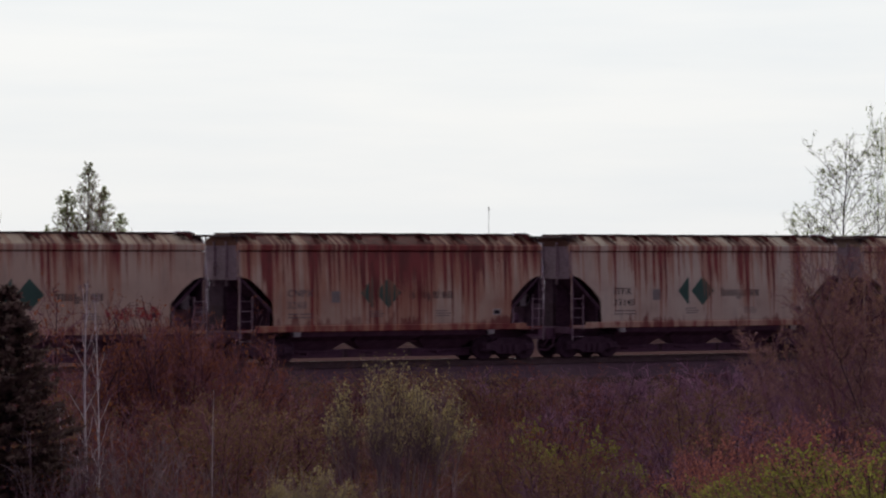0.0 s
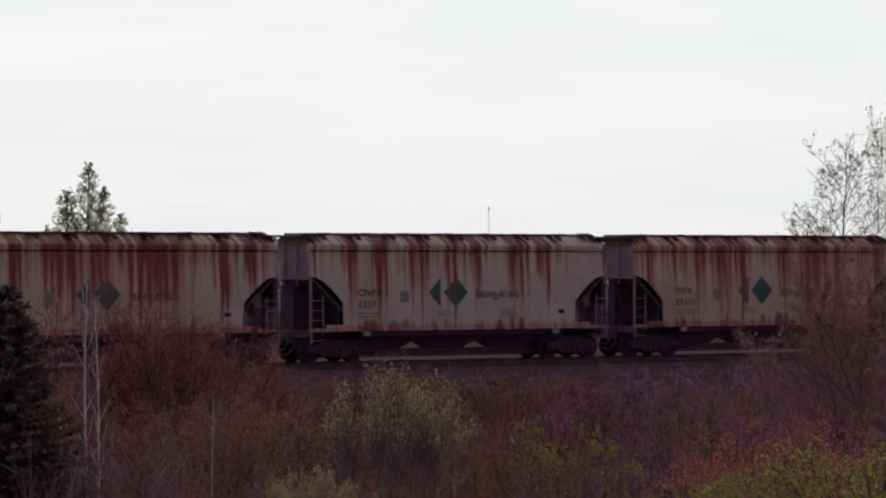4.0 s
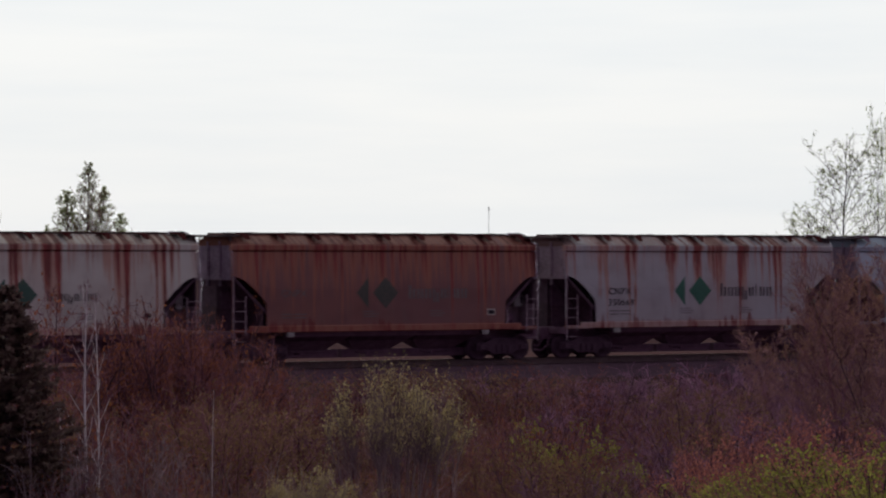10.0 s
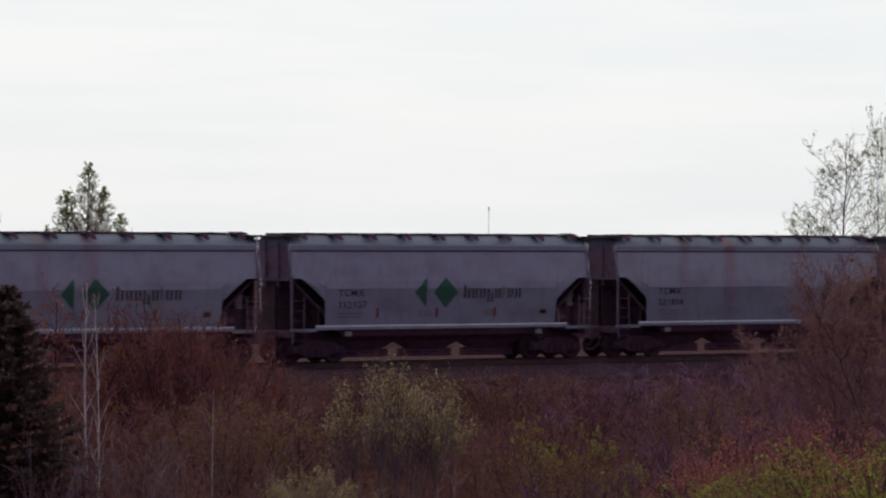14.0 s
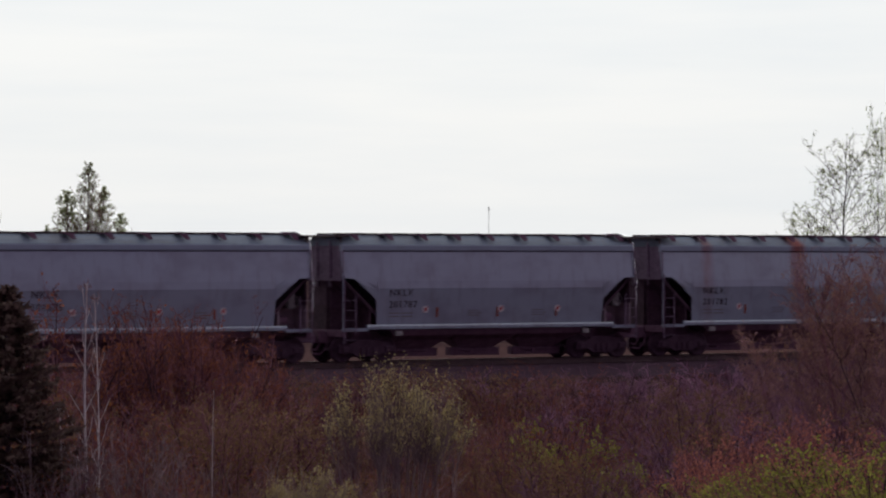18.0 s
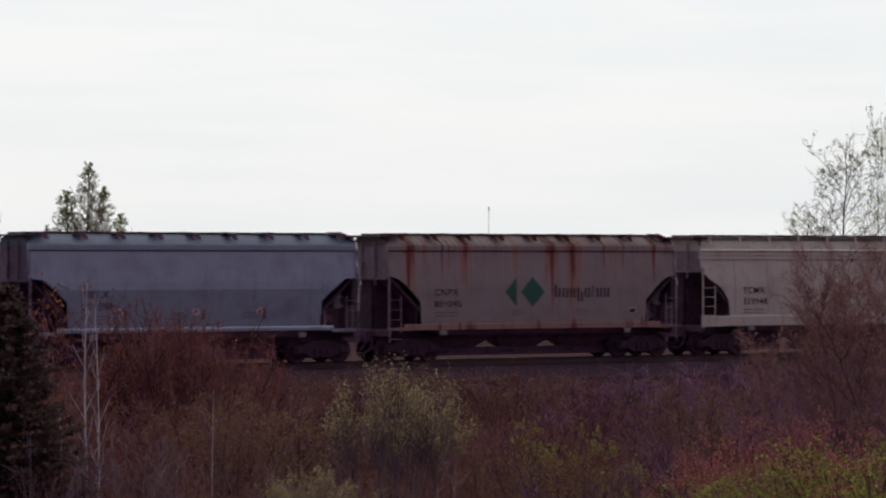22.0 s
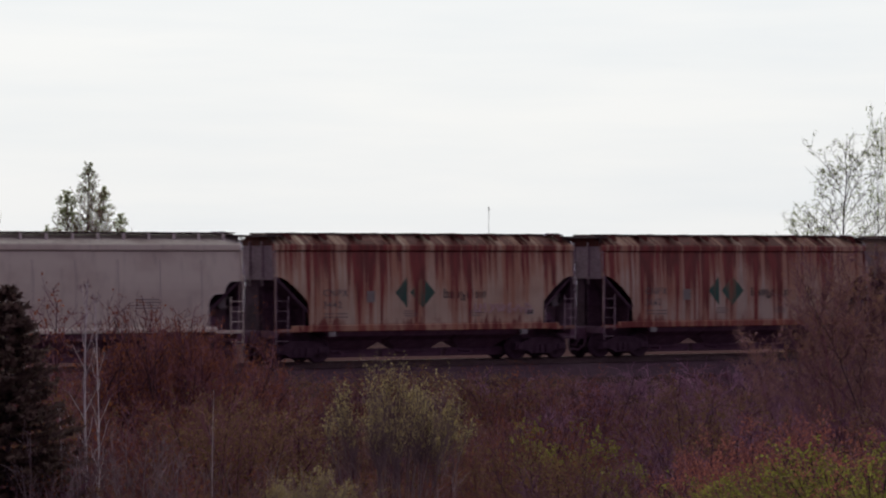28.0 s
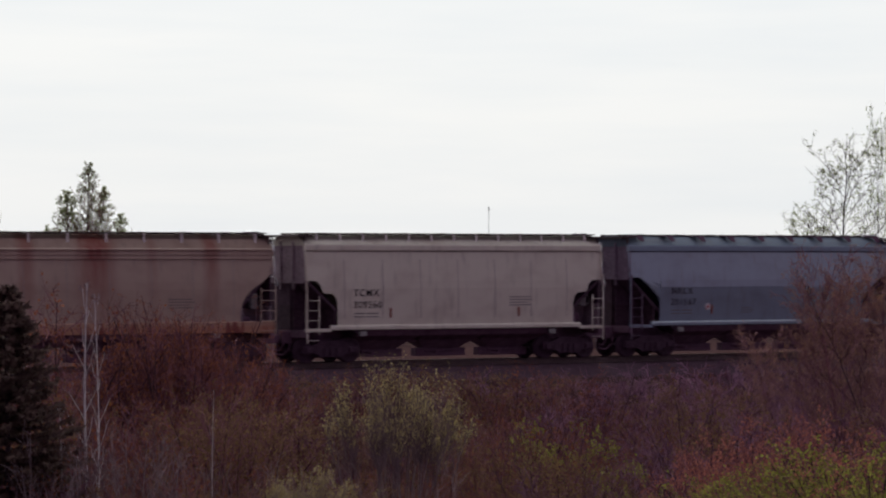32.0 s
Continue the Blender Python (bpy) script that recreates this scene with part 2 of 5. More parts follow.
# ---- building helpers ----
class Shape:
    """Collects faces for one mesh."""

    def __init__(self):
        self.v, self.f = [], []

    def face(self, *pts):
        i = len(self.v)
        self.v += [tuple(p) for p in pts]
        self.f.append(tuple(range(i, i + len(pts))))

    def box(self, x0, x1, y0, y1, z0, z1, c=0.0):
        """A box; c chamfers its long edges."""
        if c <= 0:
            i = len(self.v)
            self.v += [(x, y, z) for x in (x0, x1) for y in (y0, y1) for z in (z0, z1)]
            self.f += [tuple(i + k for k in q) for q in ((0, 1, 3, 2), (4, 6, 7, 5), (0, 4, 5, 1), (2, 3, 7, 6), (0, 2, 6, 4), (1, 5, 7, 3))]
        else:
            ring = [(y0 + c, z0), (y1 - c, z0), (y1, z0 + c), (y1, z1 - c), (y1 - c, z1), (y0 + c, z1), (y0, z1 - c), (y0, z0 + c)]
            self.prism_x(ring, x0, x1)
        return self

    def prism_x(self, ring, x0, x1):
        """A profile in y and z, drawn out along x."""
        i, k = len(self.v), len(ring)
        self.v += [(x0, y, z) for y, z in ring] + [(x1, y, z) for y, z in ring]
        self.f += [(i + a, i + (a + 1) % k, i + k + (a + 1) % k, i + k + a) for a in range(k)]
        self.f += [tuple(i + a for a in reversed(range(k))), tuple(i + k + a for a in range(k))]
        return self

    def prism_y(self, ring, y0, y1):
        """An outline in x and z, drawn out along y."""
        i, k = len(self.v), len(ring)
        self.v += [(x, y0, z) for x, z in ring] + [(x, y1, z) for x, z in ring]
        self.f += [(i + a, i + k + a, i + k + (a + 1) % k, i + (a + 1) % k) for a in range(k)]
        self.f += [tuple(i + a for a in range(k)), tuple(i + k + a for a in reversed(range(k)))]
        return self

    def tube(self, p, q, r0, r1=None, n=6, cap=True):
        r1 = r0 if r1 is None else r1
        p, q = Vector(p), Vector(q)
        d = (q - p).normalized()
        u = d.orthogonal().normalized()
        w = d.cross(u)
        i = len(self.v)
        for c, r in ((p, r0), (q, r1)):
            for a in range(n):
                t = 2 * math.pi * a / n
                self.v.append(tuple(c + u * (r * math.cos(t)) + w * (r * math.sin(t))))
        self.f += [(i + a, i + (a + 1) % n, i + n + (a + 1) % n, i + n + a) for a in range(n)]
        if cap:
            self.f += [tuple(i + a for a in reversed(range(n))), tuple(i + n + a for a in range(n))]
        return self

    def lathe_y(self, cx, cz, ring, n=28):
        """A profile of (y, r) turned round an axis along y."""
        i, k = len(self.v), len(ring)
        for a in range(n):
            t = 2 * math.pi * a / n
            self.v += [(cx + r * math.cos(t), y, cz + r * math.sin(t)) for y, r in ring]
        self.f += [(i + a * k + b, i + a * k + b + 1, i + (a + 1) % n * k + b + 1, i + (a + 1) % n * k + b) for a in range(n) for b in range(k - 1)]
        return self

    def quads(self):
        return [[self.v[i] for i in f] for f in self.f]

    def mesh(self, name, mat=None, smooth=False):
        me = bpy.data.meshes.new(name)
        me.from_pydata(self.v, [], self.f)
        me.update()
        if smooth:
            me.polygons.foreach_set("use_smooth", [True] * len(me.polygons))
        if mat:
            me.materials.append(mat)
        return me


def thing(name, label, category, group="", at=None, kind=""):
    ob = tagged(new(name), label, category, group, kind)
    if at is not None:
        ob.matrix_basis = at
    return ob


def piece(name, me, parent, label="", mat=None):
    """One mesh object under a thing; mat overrides the shared mesh's own."""
    ob = new(name, me)
    ob.parent = parent
    if label:
        ob["label"] = label
    if mat:
        ob.material_slots[0].link = "OBJECT"
        ob.material_slots[0].material = mat
    return ob


# ---- ground, ballast, rails ----
def ground_height(x, y):
    """The lie of the land: formation, ditch side, brushy hollow, and the rise the viewer stands on."""
    bumps = 0.25 * noise.noise((x * 0.05, y * 0.05, 0.0)) + 0.1 * noise.noise((x * 0.21, y * 0.21, 3.0))
    knots = [(-4000, 3.0), (-140, 2.3), (-90, 2.05), (-72, -1.2), (-55, -3.6), (-16, -3.9), (-9.5, -3.0), (-4.2, -0.62), (4.6, -0.62), (5.5, -0.42), (16, -0.42), (30, -1.2), (90, -1.6), (4000, -6)]
    for (a, za), (b, zb) in zip(knots, knots[1:]):
        if y <= b:
            t = (y - a) / (b - a)
            t = t * t * (3 - 2 * t) if b - a < 100 else t
            z = za + (zb - za) * t
            break
    flat = 0.0 if -4.6 < y < 16 else 1.0
    return z + bumps * flat


def build_ground():
    xs = [-4000, -1500, -700, -400, -250] + [-180 + 4 * i for i in range(81)] + [200, 260, 400, 700, 1500, 4000]
    ys = [-4000, -1200, -400, -200, -140] + [-110 + 3 * i for i in range(31)] + [-18 + 1.0 * i for i in range(13)] + [-5, -4.2, -3, 0, 3, 4.6, 5.0, 5.5, 9, 12, 16, 20, 25, 30, 40, 60, 90, 160, 400, 1200, 4000]
    s = Shape()
    s.v = [(x, y, ground_height(x, y)) for x in xs for y in ys]
    k = len(ys)
    s.f = [(i * k + j, (i + 1) * k + j, (i + 1) * k + j + 1, i * k + j + 1) for i in range(len(xs) - 1) for j in range(k - 1)]
    m, n, l, b = material("brush_floor_and_gravel", 0.95)
    tc, sep, no, no2 = n.new("ShaderNodeTexCoord"), n.new("ShaderNodeSeparateXYZ"), n.new("ShaderNodeTexNoise"), n.new("ShaderNodeTexNoise")
    l.new(tc.outputs["Object"], sep.inputs[0])
    l.new(tc.outputs["Object"], no.inputs["Vector"])
    l.new(tc.outputs["Object"], no2.inputs["Vector"])
    no.inputs["Scale"].default_value, no2.inputs["Scale"].default_value = 0.6, 9.0
    no.inputs["Detail"].default_value = no2.inputs["Detail"].default_value = 6
    brush = ramp(n, [(0.35, (0.04, 0.022, 0.026)), (0.55, (0.08, 0.047, 0.048)), (0.7, (0.11, 0.08, 0.06))])
    gravel = ramp(n, [(0.35, (0.068, 0.037, 0.037)), (0.65, (0.115, 0.067, 0.065))])
    l.new(no.outputs["Fac"], brush.inputs["Fac"])
    l.new(no2.outputs["Fac"], gravel.inputs["Fac"])
    a, c = n.new("ShaderNodeMapRange"), n.new("ShaderNodeMapRange")
    for k_, lo, hi in ((a, 4.4, 5.0), (c, 60.0, 45.0)):
        l.new(sep.outputs["Y"], k_.inputs["Value"])
        k_.inputs["From Min"].default_value, k_.inputs["From Max"].default_value = lo, hi
    mul, mix = n.new("ShaderNodeMath"), n.new("ShaderNodeMix")
    mul.operation, mix.data_type = "MULTIPLY", "RGBA"
    l.new(a.outputs[0], mul.inputs[0])
    l.new(c.outputs[0], mul.inputs[1])
    l.new(mul.outputs[0], mix.inputs[0])
    l.new(brush.outputs["Color"], mix.inputs[6])
    l.new(gravel.outputs["Color"], mix.inputs[7])
    l.new(mix.outputs[2], b.inputs["Base Color"])
    b.inputs["Specular IOR Level"].default_value = 0.0
    bp = n.new("ShaderNodeBump")
    bp.inputs["Strength"].default_value, bp.inputs["Distance"].default_value = 0.7, 0.06
    l.new(no2.outputs["Fac"], bp.inputs["Height"])
    l.new(bp.outputs["Normal"], b.inputs["Normal"])
    tagged(new("ground", s.mesh("ground", m, True)), "brushy dark earth with a pale gravel road beyond the track", "ground", kind="structure")


def build_track():
    s = Shape()
    xs = [-420 + 2.0 * i for i in range(421)]
    prof = [(-4.1, -0.72), (-2.0, -0.235), (-1.55, -0.2), (1.55, -0.2), (2.0, -0.235), (4.1, -0.72)]
    k = len(prof)
    for i, x in enumerate(xs):
        for j, (y, z) in enumerate(prof):
            s.v.append((x, y + 0.12 * noise.noise((x * 0.7, j, 0)), z + (0.03 * noise.noise((x * 1.3, j, 5)) if 0 < j < k - 1 else 0)))
    s.f = [(i * k + j, (i + 1) * k + j, (i + 1) * k + j + 1, i * k + j + 1) for i in range(len(xs) - 1) for j in range(k - 1)]
    tagged(new("ballast", s.mesh("ballast", BALLAST)), "dark grey crushed stone ballast under the track", "ballast", kind="structure")
    for y in (-0.755, 0.755):
        r = Shape().prism_x([(y - 0.075, -0.185), (y + 0.075, -0.185), (y + 0.075, -0.172), (y + 0.01, -0.155), (y + 0.01, -0.045), (y + 0.036, -0.03), (y + 0.036, -0.006), (y + 0.028, 0.0), (y - 0.028, 0.0), (y - 0.036, -0.006), (y - 0.036, -0.03), (y - 0.01, -0.045), (y - 0.01, -0.155), (y - 0.075, -0.172)], -420, 420)
        tagged(new("rail", r.mesh("rail", RAIL_STEEL)), "worn brown steel rail with a polished head", "rail", "rails of the track", "structure")
    t = Shape()
    for i in range(1380):
        x = -414 + 0.6 * i
        t.box(x - 0.11, x + 0.11, -1.29, 1.29, -0.37, -0.187)
    tagged(new("sleepers", t.mesh("sleepers", SLEEPER)), "dark tarred wooden sleepers bedded in ballast", "sleepers", kind="stuff")


build_ground()
build_track()

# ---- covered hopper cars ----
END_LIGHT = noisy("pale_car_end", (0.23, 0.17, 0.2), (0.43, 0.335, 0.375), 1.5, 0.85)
POST_WHITE = noisy("chalky_white_bracket", (0.55, 0.48, 0.46), (0.78, 0.72, 0.7), 3.0, 0.6)
BRACKET_RUST = noisy("rusted_bracket", (0.06, 0.018, 0.018), (0.15, 0.04, 0.035), 3.0, 0.85)
# web colour for one car end, with the recess shade painted in
END_SHADED = noisy("brown_car_end", (0.05, 0.028, 0.042), (0.11, 0.065, 0.085), 1.5, 0.8)
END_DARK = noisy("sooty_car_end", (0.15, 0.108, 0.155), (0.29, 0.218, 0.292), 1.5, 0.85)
LEN, ZTOP, EAVE, CHORD, SILL1, SILL0 = 12.73, 4.72, 4.32, 4.09, 1.37, 1.15
CUTS = {
    "ribbed": [(0, 3.13), (0.25, 3.12), (0.5, 3.02), (0.9, 2.7), (1.36, 2.22), (1.40, SILL1)],
    "smooth": [(0, 3.09), (0.48, 3.07), (0.95, 2.7), (1.42, 2.28), (1.47, SILL1)],
    "curved": [(0, 3.36), (0.15, 3.22), (0.4, 2.98), (0.68, 2.82), (0.92, 2.65), (1.12, 2.43), (1.26, 2.2), (1.32, 1.9), (1.34, 1.45)],
    "stepped": [(0, 3.0), (0.45, 2.98), (0.62, 2.82), (0.7, 2.55), (1.1, 2.52), (1.24, 2.38), (1.3, 2.2), (1.32, SILL1)],
}
FLARE = {"ribbed": 0.0, "smooth": 0.12, "curved": 0.0, "stepped": 0.02}
LEAN = {"ribbed": 0.12, "smooth": 0.16, "curved": 0.2, "stepped": 0.14}


def side_y(style, z):
    """How far out the side stands at height z: plumb below, drawn in towards the eave."""
    if z < 2.78:
        return 1.52 - FLARE[style] * (2.78 - z) / 1.3
    return 1.52 - LEAN[style] * ((z - 2.78) / (EAVE - 2.78)) ** 1.15


def side_mesh(style):
    cut = CUTS[style]
    xs = [c[0] for c in cut] + [1.48 + (LEN - 2.96) * i / 14 for i in range(15)] + [LEN - c[0] for c in reversed(cut)]
    zs = [c[1] for c in cut] + [SILL1] * 15 + [c[1] for c in reversed(cut)]
    s = Shape()
    rows = 10
    for y_in in (0.0, 0.03):
        for x, z0 in zip(xs, zs):
            for j in range(rows + 1):
                z = z0 + (CHORD - 0.045 - z0) * j / rows
                s.v.append((x, -(side_y(style, z) - y_in), z))
    k, n = rows + 1, len(xs)
    for i in range(n - 1):
        for j in range(rows):
            a = i * k + j
            s.f.append((a, a + k, a + k + 1, a + 1))
            b = n * k + a
            s.f.append((b, b + 1, b + k + 1, b + k))
        a, b = i * k, n * k + i * k
        s.f.append((a, b, b + k, a + k))
        s.f.append((a + rows, a + k + rows, b + k + rows, b + rows))
    for i in (0, n - 1):
        for j in range(rows):
            a, b = i * k + j, n * k + i * k + j
            s.f.append((a, a + 1, b + 1, b) if i == 0 else (a, b, b + 1, a + 1))
    return s.mesh("side_sheet_" + style)


def flip(me, name):
    """The mesh turned half round the car's own middle."""
    m2 = me.copy()
    m2.name = name
    m2.transform(Matrix.Translation((LEN, 0, 0)) @ Matrix.Diagonal((-1, -1, 1, 1)))
    return m2


def make_kit(style):
    k = {}
    k["side"] = side_mesh(style)
    top = 1.52 - LEAN[style]
    out = top + 0.075
    if style == "curved":
        ch = Shape().prism_x([(-out - 0.06, 4.09), (-out - 0.06, 4.125), (-out + 0.02, 4.17), (-top + 0.06, 4.17), (-top + 0.06, 4.09)], 0, LEN)
        ch.prism_x([(-1.42, 3.8), (-1.395, 4.089), (-1.3, 4.089), (-1.3, 3.8)], 0.003, LEN - 0.003)
        for z in (3.78, 3.93):
            ch.box(0, LEN, -1.445, -1.39, z, z + 0.025)
    else:
        ch = Shape().prism_x([(-out + 0.04, CHORD - 0.02), (-out, CHORD + 0.02), (-out, EAVE - 0.04), (-out + 0.03, EAVE), (-top + 0.08, EAVE), (-top + 0.08, CHORD - 0.02)], 0, LEN)
    k["chord"] = ch.mesh("top_chord_" + style)
    lip = 4.14 if style == "curved" else EAVE - 0.002
    roof = Shape()
    yr = [-out + 0.02, -1.15, -0.75, -0.42, 0.42, 0.75, 1.15, out - 0.02]
    zr = [lip, EAVE + 0.15, EAVE + 0.33, EAVE + 0.35, EAVE + 0.35, EAVE + 0.33, EAVE + 0.15, lip]
    ring = list(zip(yr, zr)) + [(out - 0.02, lip - 0.048), (-out + 0.02, lip - 0.048)]
    roof.prism_x(ring, 0.02, LEN - 0.02)
    for y in (-top + 0.13, top - 0.15):
        roof.box(0.1, LEN - 0.1, y, y + 0.02, CHORD - 0.4, EAVE - 0.05)
    k["roof"] = roof.mesh("roof_" + style)
    board = Shape()
    for y in (-0.72, 0.52):
        board.box(0.1, LEN - 0.1, y, y + 0.2, EAVE + 0.345, EAVE + 0.415)
    if style in ("curved", "stepped"):
        board.box(0.1, LEN - 0.1, -1.17, -0.78, EAVE + 0.373, EAVE + 0.412)
    # the crosswise platform over each end, on short legs
    for x0, x1 in ((-0.24, 0.36), (LEN - 0.36, LEN + 0.24)):
        board.box(x0, x1, -1.36, 1.36, EAVE + 0.27, EAVE + 0.325)
        for y in (-1.3, -0.95, 0.91, 1.26):
            board.box(x0 + 0.26, x0 + 0.32, y, y + 0.04, EAVE + 0.0, EAVE + 0.275)
    k["board"] = board.mesh("running_board", DECK)
    hatch = Shape()
    hatch.box(-0.42, 0.42, -0.36, 0.36, 0, 0.07, 0.02)
    hatch.prism_x([(-0.3, 0.07), (0.3, 0.07), (0.2, 0.09), (-0.2, 0.09)], -0.36, 0.36)
    hatch.box(-0.05, 0.05, -0.44, 0.44, 0.07, 0.095)
    k["hatch"] = hatch.mesh("hatch_" + style)
    # bracket that carries the running board above the roof slope
    br = Shape()
    if style in ("curved", "stepped"):
        br.prism_x([(-1.23, -0.03), (-1.17, -0.03), (-1.14, 0.37), (-1.19, 0.37)], -0.04, 0.04)
        br.box(-0.04, 0.04, -1.19, -0.7, 0.335, 0.372)
    else:
        br.prism_y([(-0.19, 0.375), (0.13, 0.375), (0.25, 0.15), (0.1, 0.15)], -1.26, -1.23)
        br.box(-0.18, 0.13, -1.26, -0.7, 0.346, 0.376)
    k["bracket"] = br.mesh("roof_bracket_" + style)
    # end bulkhead with its posts
    zb = CUTS[style][0][1] - 0.02
    bh = Shape().prism_x([(-1.49, zb), (1.49, zb), (side_y(style, 3.6) - 0.02, 3.6), (top - 0.02, 4.06), (top - 0.02, lip - 0.048), (0.72, EAVE + 0.32), (-0.72, EAVE + 0.32), (-top + 0.02, lip - 0.048), (-top + 0.02, 4.06), (-side_y(style, 3.6) + 0.02, 3.6)], 0.05, 0.10)
    for y in (-0.5, 0.5):
        bh.box(-0.02, 0.06, y - 0.04, y + 0.04, zb - 0.3, EAVE + 0.1, 0.01)
    bh.box(-0.02, 0.06, -1.42, 1.42, zb - 0.08, zb + 0.02, 0.01)
    k["bulkhead"] = bh.mesh("end_bulkhead_" + style)
    wide = 1.46 - FLARE[style]
    sl = Shape()
    for y in (-0.33, 0.27):
        sl.prism_y([(0.1, 2.003), (1.22, 2.003), (0.1, zb - 0.02)], y - 0.004, y + 0.064)
    # added plate, upper half: keeps daylight from showing through the end recess
    sl.box(0.07, 0.11, -0.16, wide - 0.04, 2.1, zb)
    sl.prism_y([(0.06, zb), (0.16, zb), (2.35, 1.05), (2.2, 1.0)], -wide, wide)
    k["slope"] = sl.mesh("slope_sheet_" + style)
    wb = Shape().box(1.2, 1.27, 0.02 - wide, wide - 0.02, 1.17, 2.04)
    # lower half of the plate added against daylight
    wb.box(0.06, 0.1, -0.16, wide - 0.04, 1.17, 2.1)
    for y in (-0.33, 0.27):
        wb.prism_y([(0.1, 1.17), (1.2, 1.17), (1.2, 2.0), (0.1, 2.0)], y, y + 0.06)
    k["web"] = wb.mesh("end_web_" + style)
    if style == "ribbed":
        sill = Shape().prism_x([(-1.52, SILL0), (-1.54, SILL0 + 0.02), (-1.54, SILL1), (-1.525, SILL1 + 0.015), (-1.47, SILL1 + 0.015), (-1.47, SILL0)], 0.7, LEN - 0.7)
    else:
        sill = Shape().prism_x([(-1.52, SILL0 + 0.05), (-1.57, SILL0 + 0.07), (-1.57, SILL1 - 0.05), (-1.53, SILL1 + 0.015), (-1.47, SILL1 + 0.015), (-1.47, SILL0 + 0.05)], 1.0 if style != "curved" else 0.0, LEN - (1.0 if style != "curved" else 0.0))
    if style == "curved":
        sill = Shape().prism_x([(-1.53, SILL0), (-1.56, SILL0 + 0.02), (-1.56, 1.53), (-1.53, 1.56), (-1.47, 1.56), (-1.47, SILL0)], 0.0, LEN)
    sill.box(0.0, 1.05, -1.558, -1.44, SILL0 - 0.004, SILL0 + 0.116)
    sill.box(LEN - 1.05, LEN, -1.558, -1.44, SILL0 - 0.004, SILL0 + 0.116)
    k["sill"] = sill.mesh("side_sill_" + style)
    lad = Shape()
    tall = style != "curved"
    lx0, lx1, lz0, lz1 = (0.02, 0.5, 0.72, 3.2) if tall else (-0.02, 0.56, 1.1, 2.75)
    for x in (lx0, lx1):
        lad.box(x - 0.016, x + 0.016, -1.63, -1.595, lz0 if x == lx0 else lz0 + 0.35, lz1 if (x == lx0 or not tall) else lz1 - 0.75)
    z = lz0 + 0.12
    while z < (lz1 if not tall else lz1 - 0.8):
        lad.tube((lx0, -1.62, z), (lx1, -1.62, z), 0.012, n=5)
        z += 0.36
    if tall:
        lad.box(lx0 - 0.02, lx0 + 0.02, -1.60, -1.50, lz1 - 0.05, lz1)
        lad.box(lx0 - 0.018, lx0 + 0.018, -1.52, -1.49, lz1, CHORD)
    k["ladder"] = lad.mesh("ladder_" + style)
    # curled grab rail at the roof corner
    g = Shape()
    pts = [(LEN - 0.9, -0.85, 4.60), (LEN - 0.9, -0.85, 4.74), (LEN - 0.35, -0.85, 4.75), (LEN - 0.18, -0.95, 4.68), (LEN - 0.02, -1.2, 4.5), (LEN + 0.0, -1.42, 4.3), (LEN + 0.0, -1.48, 3.9), (LEN + 0.02, -1.57, 2.7), (LEN + 0.02, -1.6, 1.25)]
    for p, q in zip(pts, pts[1:]):
        g.tube(p, q, 0.03 if p[2] > 4 else 0.02, 0.03 if q[2] > 4 else 0.02, n=8)
    e = Shape()
    pts = [(LEN - 0.02, -1.5, 2.6), (LEN + 0.1, -1.5, 2.72), (LEN + 0.13, -1.46, 2.96), (LEN + 0.08, -1.42, 3.1), (LEN - 0.04, -1.4, 3.14)]
    for p, q in zip(pts, pts[1:]):
        e.tube(p, q, 0.034, n=8)
    k["iron"] = e.mesh("corner_grab_iron_" + style, BRIGHT, True)
    k["grab"] = g.mesh("roof_grab_rail_" + style, BRIGHT, True)
    return k


KITS = {}
SHARED = {}


